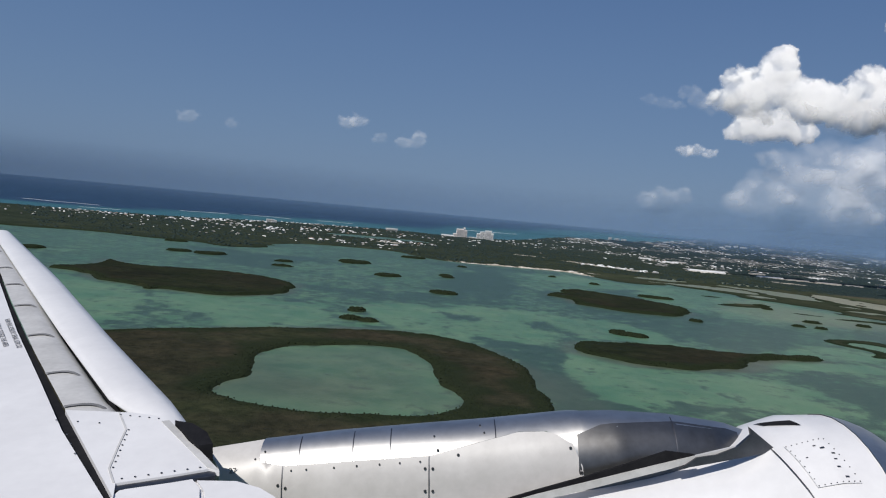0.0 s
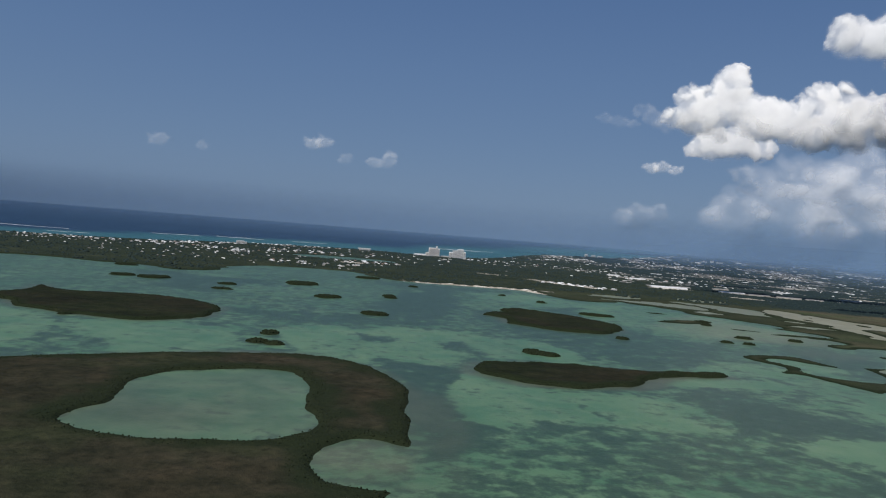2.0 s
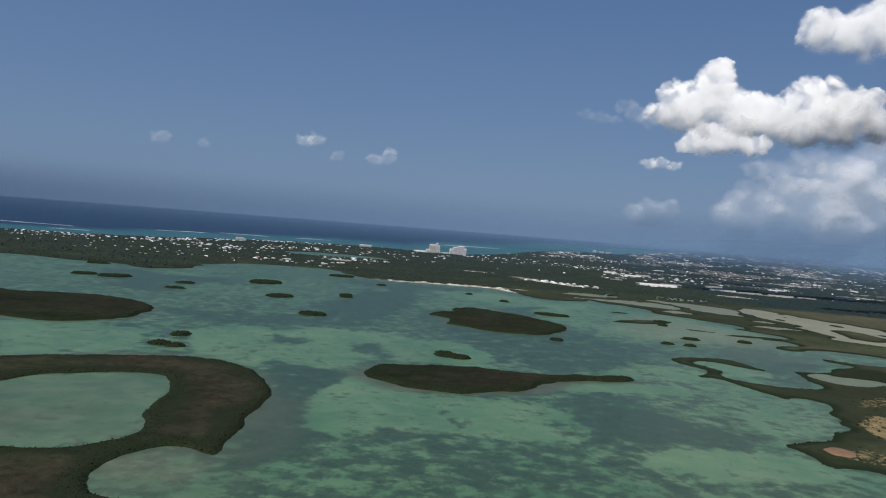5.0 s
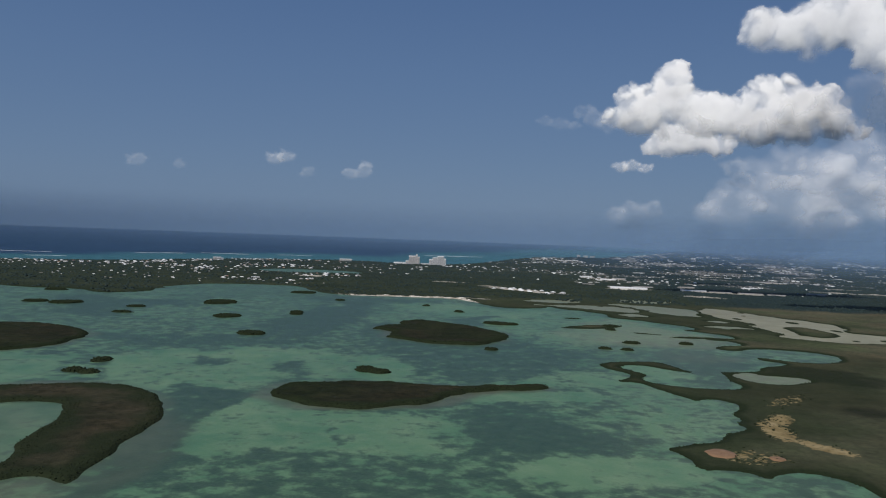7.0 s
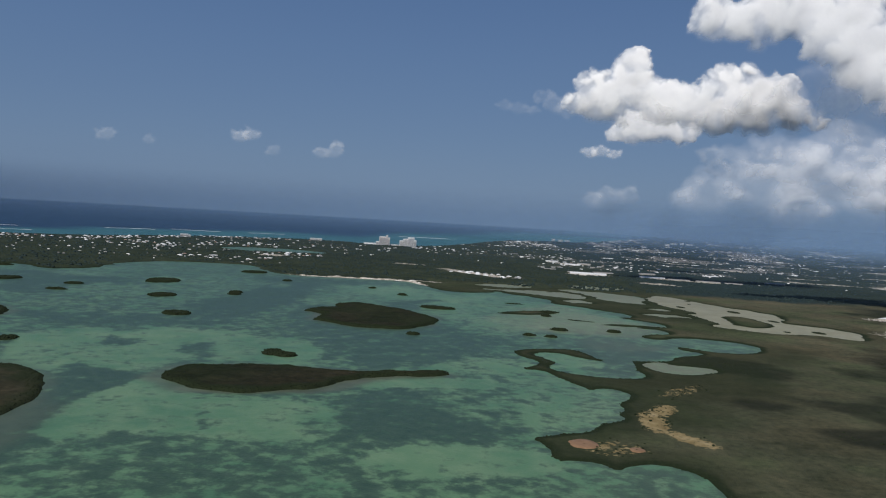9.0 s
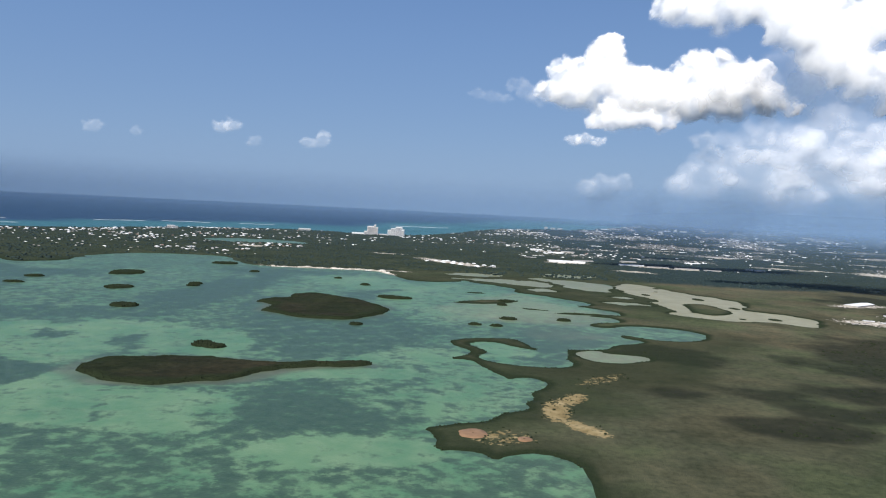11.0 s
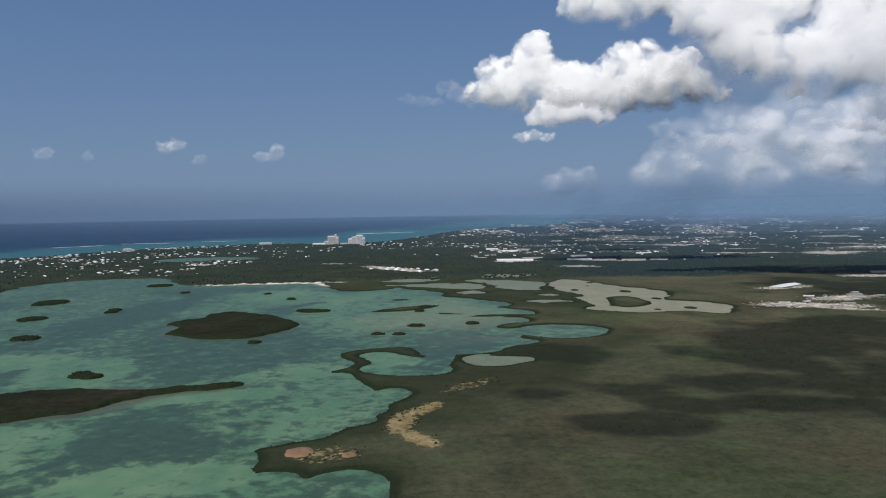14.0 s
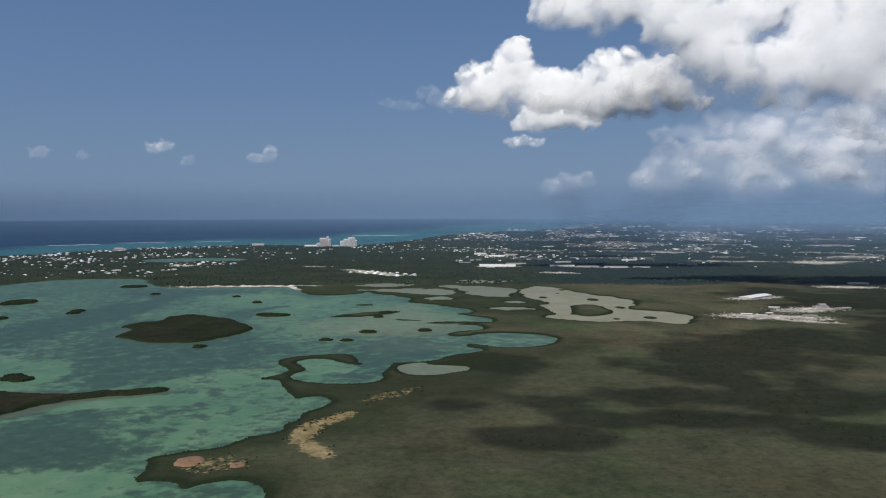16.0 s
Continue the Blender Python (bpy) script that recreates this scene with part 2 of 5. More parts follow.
    l.new(col, bsdf.inputs["Base Color"])
    bsdf.inputs["Roughness"].default_value = 0.95
    bsdf.inputs["Specular IOR Level"].default_value = 0.05
    add_bump(n, l, bsdf, calc(n, l, "ADD", mid, fine), 0.7, 1.0)
    return m


WATER = water_material()
GROUND = ground_material("marsh_and_bush", (0.042, 0.047, 0.028), (0.068, 0.068, 0.042), (0.090, 0.087, 0.053))
THICKET = ground_material("mangrove_thicket", (0.010, 0.012, 0.007), (0.017, 0.0185, 0.0105), (0.027, 0.026, 0.015))
THICKET_BROWN = ground_material("dry_mangrove_thicket", (0.015, 0.017, 0.010), (0.028, 0.028, 0.017), (0.044, 0.040, 0.025))
SHRUB = leafy("mangrove_leaves", (0.008, 0.013, 0.006), (0.026, 0.034, 0.015), 0.5)
WOODS = leafy("woodland_leaves", (0.011, 0.020, 0.018), (0.030, 0.045, 0.041), 0.3)
WHITEWASH = plain("white_render", (0.50, 0.49, 0.48), (0.72, 0.71, 0.69), 0.3, 0.8)
def town_material():
    """House fronts and roofs, each of its own tone from grey to white."""
    m, n, l, bsdf = material("town_walls")
    own = n.new("ShaderNodeNewGeometry").outputs["Random Per Island"]
    l.new(ramp(n, l, own, [(0.0, (0.09, 0.085, 0.08)), (0.35, (0.24, 0.225, 0.21)), (0.65, (0.56, 0.55, 0.53)), (1.0, (0.85, 0.84, 0.83))]), bsdf.inputs["Base Color"])
    bsdf.inputs["Roughness"].default_value = 0.85
    return m


TOWN = town_material()
RUBBLE = plain("pale_rubble", (0.12, 0.105, 0.09), (0.58, 0.53, 0.48), 0.12, 0.9)
CREAM = plain("cream_render", (0.3, 0.28, 0.24), (0.44, 0.41, 0.36), 0.3, 0.8)
HOTEL_WHITE = plain("white_hotel_render", (0.84, 0.84, 0.83), (0.92, 0.92, 0.91), 0.3, 0.8)
PINK = plain("pink_render", (0.74, 0.66, 0.62), (0.84, 0.77, 0.73), 0.2, 0.8)
ROOF_GREY = plain("grey_roofing", (0.22, 0.21, 0.2), (0.36, 0.34, 0.32), 0.4, 0.8)
ROOF_WHITE = plain("white_sheet_roof", (0.58, 0.58, 0.58), (0.8, 0.8, 0.8), 0.2, 0.6)
ROOF_RED = plain("terracotta_roof", (0.22, 0.14, 0.11), (0.32, 0.21, 0.165), 0.4, 0.8)
DARK_GLASS = plain("dark_glazing", (0.03, 0.04, 0.05), (0.06, 0.07, 0.08), 0.3, 0.15)

# ---- the plan of land and water ----
MARSH_SHORE = [(430, -800), (440, 100), (446, 300), (446, 385), (444, 408), (426, 422), (410, 416), (401, 406), (394, 420), (379, 422), (371, 418),
               (370, 442), (357, 460), (377, 469), (397, 481), (403, 488), (409, 501), (424, 512), (426, 522), (423, 531), (434, 544), (430, 557), (444, 578), (448, 595), (438, 609), (427, 608), (419, 599),
               (414, 612), (401, 641), (390, 671), (372, 668), (386, 687), (389, 706), (384, 721), (370, 741), (378, 768), (408, 781), (432, 788), (448, 762), (450, 736)]
EAST_SHORE = [(473, 738), (489, 742), (519, 750), (533, 780), (560, 795), (573, 811), (550, 829), (557, 850), (584, 821), (615, 824), (646, 845), (655, 866), (654, 884), (640, 908), (605, 920)]
INNER_SHORE = [(573, 914), (555, 895), (536, 893), (531, 911), (546, 933), (571, 940), (579, 959), (558, 992), (581, 999), (595, 1024), (572, 1055), (541, 1085), (558, 1091),
               (563, 1120), (529, 1158), (494, 1199), (461, 1215), (469, 1260), (442, 1306), (412, 1323), (382, 1369), (375, 1341), (336, 1313), (302, 1309), (276, 1345),
               (249, 1411), (215, 1462), (112, 1450), (15, 1430), (-41, 1484), (-104, 1610),
               (-177, 1612), (-274, 1600), (-330, 1500), (-313, 1340), (-376, 1283), (-431, 1346), (-523, 1328), (-639, 1367), (-740, 1300),
               (-1000, 1300), (-2000, 1150), (-4800, 700)]
SEA_COAST = [(-4800, 1300), (-2500, 1900), (-1275, 2180), (-1000, 2240), (-800, 2450), (-640, 2800), (-400, 3010), (-188, 3090), (-13, 3010),
             (178, 3060), (341, 3386), (488, 3761), (628, 3896), (918, 3970), (1232, 4300), (1700, 4950), (6000, 4950), (6000, -800)]
LAND = rounded(MARSH_SHORE + EAST_SHORE + INNER_SHORE + SEA_COAST, 1)
POND_A = rounded([(385, 742), (399, 764), (422, 759), (433, 740), (455, 727), (475, 703), (482, 684), (478, 662), (455, 651), (427, 654), (408, 662), (396, 685), (412, 707), (400, 726)], 1)
POND_B = rounded([(486, 725), (497, 739), (514, 744), (518, 733), (539, 731), (556, 723), (551, 703), (530, 689), (505, 686), (490, 700)], 1)
INLET = rounded([(450, 706), (454, 742), (464, 764), (484, 756), (480, 706), (474, 676)], 1)
PAN = rounded([(646, 1340), (666, 1433), (697, 1468), (729, 1430), (745, 1364), (768, 1315), (801, 1285), (818, 1241), (818, 1206), (786, 1152), (793, 1130), (824, 1117),
               (845, 1093), (859, 1066), (848, 1026), (826, 981), (806, 999), (777, 1021), (743, 1011), (716, 1008), (688, 1027), (665, 1040), (662, 1064), (678, 1084),
               (674, 1132), (665, 1176), (684, 1195), (670, 1245), (653, 1283)], 1)
PAN_ISLE = rounded([(713, 1180), (741, 1192), (760, 1158), (764, 1104), (744, 1072), (713, 1057), (700, 1089), (704, 1134)], 1)
# pale pools between the tongues of marsh
FAR_POOLS = (
    [(534, 1589), (594, 1596), (658, 1597), (697, 1569), (653, 1549), (609, 1516), (561, 1498), (534, 1520)],
    [(498, 1473), (541, 1490), (605, 1460), (647, 1407), (632, 1320), (618, 1269), (586, 1298), (553, 1337), (541, 1398), (514, 1441)],
    [(358, 1497), (407, 1522), (433, 1560), (474, 1548), (462, 1482), (424, 1451), (379, 1448), (324, 1478)])
NEAR_POOLS = (
    [(354, 1403), (413, 1408), (463, 1429), (526, 1415), (543, 1362), (529, 1309), (476, 1320), (440, 1362), (397, 1370)],
    [(487, 1276), (505, 1299), (534, 1283), (537, 1247), (510, 1228), (491, 1245)],
    [(580, 1148), (611, 1159), (651, 1148), (660, 1118), (635, 1108), (607, 1120)],
    [(610, 1222), (636, 1237), (652, 1210), (627, 1201)])
POOLS = [rounded(p, 2) for p in FAR_POOLS + NEAR_POOLS]
# tongues of marsh that reach into the lagoon
TONGUES = [(416, 1078, 46, 15, 34), (402, 1181, 14, 6, -6), (538, 1000, 42, 8, 5), (484, 1019, 22, 6, -15), (560, 985, 20, 5, -8)]


# a long pond in the woods behind the lagoon
POND_C = rounded([(-372, 2189), (-281, 2285), (-153, 2300), (-56, 2238), (-46, 2150), (-164, 2132), (-266, 2080)], 2)


def on_land(x, y):
    return np.minimum(inside_distance(LAND, x, y), -inside_distance(POND_C, x, y))


def land_distance(x, y):
    """Distance inland, negative over water."""
    d = inside_distance(LAND, x, y)
    for cx, cy, rx, ry, turn in TONGUES:
        d = np.maximum(d, oval(x, y, cx, cy, rx, ry, turn))
    wob = fbm(x, y, 46, 4, 5) * 5.0
    d = d + wob * np.where(y < 1000, 0.4, 1.0)
    nib = fbm(x, y, 24, 4, 65) * 4.0
    d = d + nib * np.where(y < 1000, 0.45, 1.1)
    for pond in (POND_A, POND_B, INLET, POND_C):
        d = np.minimum(d, -inside_distance(pond, x, y) + wob * 0.3 + nib * 0.6)
    d = np.minimum(d, -inside_distance(PAN, x, y) + wob * 0.7 + nib * 1.5)
    for pool in POOLS:
        d = np.minimum(d, -inside_distance(pool, x, y) + wob * 1.1 + nib * 2.0 + 40 * np.clip(fbm(x, y, 42, 3, 91) - 0.42, 0, None))
    d = np.maximum(d, inside_distance(PAN_ISLE, x, y) + nib * 0.8)
    # islets in the salt pan
    for cx, cy, rx, ry in ((757, 1253, 9, 18), (798, 1046, 7, 11), (781, 1153, 8, 14), (681, 1282, 6, 11), (751, 1036, 5, 8), (727, 1398, 5, 10), (702, 1085, 4, 7), (712, 1340, 4, 7)):
        d = np.maximum(d, oval(x, y, cx, cy, rx, ry) + nib * 0.5)
    return d


def axis(fine_lo, fine_hi, step, lo, hi, grow):
    """Ticks that are even in the middle and widen outwards."""
    a = list(np.arange(fine_lo, fine_hi + 0.1, step))
    s = step
    while a[-1] < hi:
        s *= grow
        a.append(a[-1] + s)
    s = step
    while a[0] > lo:
        s *= grow
        a.insert(0, a[0] - s)
    return np.array(a)


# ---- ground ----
# patches of darker bush, and of cloud shadow painted into the marsh
BUSH_AND_SHADE = [(820, 790, 92, 120, 0), (890, 880, 95, 70, 10), (760, 700, 60, 60, 0), (960, 850, 90, 70, 0), (572, 748, 38, 44, 0), (539, 575, 26, 24, 0), (690, 612, 100, 34, 0), (820, 592, 100, 34, 0),
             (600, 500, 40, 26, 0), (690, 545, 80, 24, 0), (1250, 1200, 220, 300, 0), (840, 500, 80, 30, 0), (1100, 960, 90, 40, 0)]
SAND_SPOTS = [(459, 543, 9, 22, -28), (445, 511, 10, 28, -6), (457, 475, 9, 24, 32)]
THIN_SPOTS = [(492, 612, 38, 10, 48), (406, 446, 22, 18, 10)]
YARD_SPOTS = [(255, 1458, 42, 11, 20), (350, 1750, 90, 30, -40), (395, 1690, 50, 22, -40), (300, 1820, 40, 18, -30), (640, 1932, 60, 22, 0), (1280, 2115, 140, 26, -11),
              (1475, 2065, 75, 70, -50), (1210, 2540, 60, 40, -50), (1720, 2500, 130, 30, -28), (767, 1746, 55, 24, -16), (1560, 2090, 60, 26, 0), (960, 1050, 84, 30, -14), (990, 1010, 50, 10, -28),
              (1040, 1125, 62, 26, 20), (1020, 1270, 60, 20, 20)]
PALE_SPOTS = YARD_SPOTS + [(660, 2370, 60, 45, -30), (870, 1915, 95, 22, -12), (1250, 1440, 60, 26, -10), (1140, 1010, 40, 12, -6),
              (-150, 1960, 40, 30, 0), (200, 1930, 50, 14, 0), (1700, 2300, 90, 36, 0), (1330, 2300, 60, 26, 0), (1900, 2900, 110, 40, 0), (1100, 2800, 70, 34, 0)]


def wood_edge(x, y):
    """Where the marsh gives way to woods: all along the north shore and beyond the salt pan."""
    ragged = fbm(x, y, 200, 4, 9) * 45
    return np.maximum(smooth01(y + ragged, 1480, 1540), smooth01(x + ragged * 0.5, 270, 230) * smooth01(y, 1150, 1200))


def built_up(x, y):
    """The share of built-up land in the far country."""
    t = (0.06 + 0.95 * smooth01(fbm(x, y, 190, 5, 51), 0.0, 0.5)) * (0.4 + 0.6 * smooth01(x, 0, 650))
    return t * smooth01(y, 1950, 2300) + 0.15 * smooth01(x, 900, 1300)


def build_ground():
    gx = axis(-330, 1130, 3.2, -4700, 5000, 1.06)
    gy = axis(330, 1700, 3.2, -900, 4900, 1.045)
    x, y = np.meshgrid(gx, gy, indexing="ij")
    d = land_distance(x, y)
    wood = wood_edge(x, y)
    bush_shade = np.zeros_like(x)
    for cx, cy, rx, ry, turn in BUSH_AND_SHADE:
        bush_shade = np.maximum(bush_shade, smooth01(oval(x, y, cx, cy, rx, ry, turn) / min(rx, ry) + fbm(x, y, 60, 6, 29) * 0.75, -0.35, 0.3))
    canopy = np.clip(fbm(x, y, 9, 3, 3), -1, 1) * (0.35 + 1.3 * wood) + fbm(x, y, 60, 3, 13) * (0.3 + 0.8 * wood)
    rise = smooth01(d, 0, 9)
    h = np.where(d < 0, np.clip(d * 0.3, -1.5, 0), np.clip(d * 0.35, 0, 0.5 + 1.0 * wood) + rise * canopy * 0.8 + rise * 0.4)
    h = np.where(d > 3, np.maximum(h, 0.12), h)
    bare, pale = np.zeros_like(x), np.zeros_like(x)
    for spots, target, most in ((SAND_SPOTS, bare, 0.95), (THIN_SPOTS, bare, 0.38), (PALE_SPOTS, pale, 0.8)):
        for cx, cy, rx, ry, turn in spots:
            np.maximum(target, most * smooth01(oval(x, y, cx, cy, rx, ry, turn) / min(rx, ry), -0.35, 0.6), out=target)
    # a strip of white beach on the north shore
    beach = smooth01(np.abs(d - 3), 8, 2) * smooth01(x, -30, 60) * smooth01(x, 275, 250) * np.where((y > 1380) & (y < 1500), 1.0, 0.0)
    pale = np.maximum(pale, 0.9 * beach)
    x, y, faces = to_rim(x, y, grid_faces(len(gx), len(gy)))
    z = h + lift(x, y) - 0.02
    faces = faces[(d > -25).ravel()[faces].all(axis=1)]
    used = np.zeros(x.size, bool)
    used[faces.ravel()] = True
    index = np.cumsum(used) - 1
    verts = np.stack([x, y, z], axis=-1).reshape(-1, 3)[used]
    ob = link_mesh("ground", verts, index[faces], GROUND)
    attribute(ob, "wood", wood.ravel()[used])
    attribute(ob, "bush_shade", (bush_shade * 0.78).ravel()[used])
    rim = np.maximum(smooth01(d, 14, 3), (0.3 + 0.35 * smooth01(y, 950, 750)) * smooth01(d + fbm(x, y, 90, 4, 61) * 40, 75, 15))
    attribute(ob, "rim", (rim * smooth01(y, 1500, 1300)).ravel()[used])
    # the marsh is paler round the salt pan and greener, with more scrub, to the south and east
    scrub = np.maximum(smooth01(y + fbm(x, y, 130, 5, 33) * 90, 930, 640), smooth01(x + fbm(x, y, 130, 5, 35) * 90 - 0.3 * (y - 1000), 820, 1010))
    scrub = np.maximum(scrub, 1.9 * smooth01(y + fbm(x, y, 80, 4, 37) * 60, 950, 1150) * smooth01(x, 800, 660))
    attribute(ob, "scrub", (scrub * 0.42).ravel()[used])
    attribute(ob, "bare", bare.ravel()[used])
    attribute(ob, "pale", pale.ravel()[used])
    attribute(ob, "town", built_up(x, y).ravel()[used])
    return tagged(ob, "low marshland and dark bush beside the lagoon", "ground", kind="structure")


build_ground()

# ---- water ----
# outlines of the large islands
RING = rounded([(-202, 455), (-196, 468), (-135, 512), (-82, 546), (-19, 571), (26, 545), (54, 494), (63, 419), (67, 363), (69, 312), (52, 258), (-57, 210), (-150, 260), (-215, 363)])
RING_POOL = rounded([(-96, 428), (-91, 467), (-71, 487), (-30, 507), (-6, 493), (5, 445), (7, 409), (19, 390), (22, 366), (10, 347), (-10, 334), (-43, 330), (-70, 333), (-92, 346), (-95, 355), (-91, 373), (-84, 391)])
RING_COVE = rounded([(28, 318), (31, 345), (43, 357), (56, 352), (80, 342), (84, 300), (60, 284), (33, 292)])
WEST = rounded([(-390, 768), (-373, 800), (-367, 843), (-388, 889), (-380, 897), (-352, 862), (-322, 850), (-300, 857), (-275, 870), (-239, 874), (-199, 858), (-167, 836), (-151, 804),
                (-144, 751), (-149, 714), (-170, 684), (-194, 668), (-223, 678), (-242, 681), (-254, 669), (-262, 686), (-283, 695), (-305, 698), (-321, 719), (-330, 736), (-357, 758)], 1)
MIDDLE = rounded([(128, 963), (145, 990), (161, 1006), (152, 1035), (170, 1055), (194, 1058), (232, 1033), (262, 1002), (284, 970), (292, 936), (285, 898), (267, 859), (240, 848), (210, 845), (179, 864), (160, 880), (151, 884), (154, 904), (154, 930), (143, 950)], 1)
LONG = rounded([(104, 554), (102, 579), (113, 598), (152, 614), (197, 616), (238, 612), (262, 616), (286, 624), (307, 634), (309, 623), (287, 613), (265, 608), (242, 587), (223, 547), (187, 530), (156, 519), (135, 525), (117, 544)], 1)
# sea-grass beds (1), clean sand (0) and mottled bottom (between): share of grass, width of the edge, outline
BEDS = []


def bed(share, soft, *outline):
    BEDS.append((share, soft, rounded(outline, 1)))


bed(0.80, 40, (-66, 1016), (-78, 1161), (-34, 1273), (59, 1339), (205, 1284), (248, 1136), (151, 1065), (103, 1047), (93, 927), (169, 798), (175, 732), (199, 680), (218, 623), (286, 627), (313, 676),
    (350, 739), (368, 782), (303, 876), (290, 966), (339, 1038), (344, 1173), (303, 1236), (188, 1378), (18, 1410), (-110, 1345))
bed(0.95, 30, (0, 1153), (74, 1390), (109, 1158), (97, 916), (66, 788), (32, 789), (3, 847))
bed(0.8, 20, (-159, 815), (-101, 835), (-57, 850), (24, 877), (108, 833), (46, 792), (-23, 771), (-88, 751))
bed(0.85, 30, (-420, 1237), (-348, 1263), (-250, 1240), (-169, 1201), (-140, 1060), (-200, 951), (-288, 1000))
bed(0.5, 30, (-605, 1198), (-605, 1333), (-506, 1288), (-433, 1316), (-390, 1163), (-421, 1004), (-426, 885))
bed(0.52, 40, (-163, 1360), (-69, 1403), (-3, 1332), (-15, 1043), (-70, 916), (-117, 949))
bed(0.45, 30, (-238, 1069), (-198, 1150), (-142, 1111), (-119, 1003), (-189, 962))
bed(0.45, 30, (-356, 1265), (-298, 1407), (-242, 1395), (-232, 1236), (-298, 1181))
bed(0.42, 30, (122, 1275), (214, 1369), (286, 1321), (310, 1193), (220, 1095), (150, 1009), (106, 1026))
bed(0.2, 30, (197, 1330), (276, 1315), (335, 1294), (328, 1167), (264, 1142), (172, 1183), (102, 1286))
bed(0.2, 30, (277, 1260), (367, 1340), (392, 1173), (440, 1063), (447, 979), (344, 915), (311, 1007), (257, 1035))
bed(0.33, 40, (339, 1134), (392, 1273), (464, 1219), (511, 1128), (554, 1081), (583, 1007), (499, 957), (417, 910), (368, 854), (325, 905), (303, 971))
bed(0.1, 16, (-238, 647), (-213, 688), (-148, 689), (-108, 674), (-84, 618), (-87, 570), (-125, 517), (-170, 567))
bed(0.12, 16, (-500, 560), (-440, 660), (-380, 740), (-250, 660), (-230, 590), (-200, 480), (-330, 440))
bed(0.08, 14, (-63, 642), (-66, 714), (-27, 751), (0, 722), (26, 778), (79, 771), (120, 795), (110, 729), (93, 683), (114, 633), (95, 582), (54, 542), (6, 551))
bed(0.8, 20, (-7, 671), (-11, 709), (26, 706), (48, 686), (42, 655), (13, 642))
bed(0.2, 14, (-29, 617), (1, 667), (41, 649), (78, 660), (87, 592), (54, 576), (20, 572), (-21, 570))
bed(0.8, 20, (73, 673), (99, 705), (118, 681), (109, 603), (92, 594))
bed(0.12, 10, (109, 658), (119, 706), (145, 746), (172, 746), (192, 694), (214, 650), (160, 637), (111, 606))
bed(0.15, 10, (81, 739), (96, 767), (132, 759), (141, 723), (171, 715), (201, 703), (194, 679), (195, 649), (219, 635), (197, 619), (148, 625), (105, 690))
bed(0.95, 16, (21, 575), (33, 589), (78, 567), (94, 541), (96, 483), (95, 435), (95, 400), (90, 330), (70, 300), (66, 446), (50, 507))
bed(0.12, 10, (87, 504), (104, 563), (146, 509), (176, 518), (207, 512), (233, 509), (247, 469), (247, 438), (214, 422), (165, 419), (136, 425), (99, 407), (91, 447))
bed(0.9, 6, (159, 488), (171, 455), (179, 427), (175, 426), (166, 461))
bed(0.62, 12, (125, 412), (166, 414), (208, 413), (244, 419), (228, 360), (141, 340))
bed(0.9, 22, (240, 503), (249, 535), (269, 560), (299, 560), (328, 536), (335, 511), (347, 487), (358, 464), (347, 448), (319, 436), (278, 434), (253, 440))
bed(0.5, 14, (285, 558), (303, 589), (346, 588), (362, 532), (361, 489), (342, 473), (313, 481))
bed(0.05, 8, (241, 581), (274, 603), (324, 614), (350, 619), (349, 578), (315, 578), (278, 574), (245, 562))
bed(0.05, 6, (284, 430), (319, 430), (358, 443), (376, 430), (372, 396), (317, 385), (270, 392))
bed(0.3, 16, (348, 513), (356, 619), (369, 707), (402, 676), (414, 612), (440, 588), (428, 528), (397, 476), (362, 458))
bed(0.25, 14, (269, 619), (283, 656), (313, 676), (348, 716), (376, 695), (357, 642), (312, 633))
bed(0.85, 22, (443, 855), (481, 886), (530, 859), (536, 791), (529, 753), (496, 751), (471, 691), (460, 669), (446, 685), (441, 738))
bed(0.06, 8, (-96, 428), (-91, 467), (-71, 487), (-30, 507), (-6, 493), (5, 445), (7, 409), (19, 390), (22, 366), (10, 347), (-10, 334), (-43, 330), (-70, 333), (-92, 346))
bed(0.4, 10, (28, 318), (31, 345), (43, 357), (56, 352), (80, 342), (84, 300), (60, 284), (33, 292))
bed(0.02, 8, (-60, 362), (-50, 371), (-18, 371), (-17, 350), (-49, 340))
bed(0.15, 8, (385, 742), (399, 764), (422, 759), (433, 740), (455, 727), (440, 690), (396, 685), (412, 707))


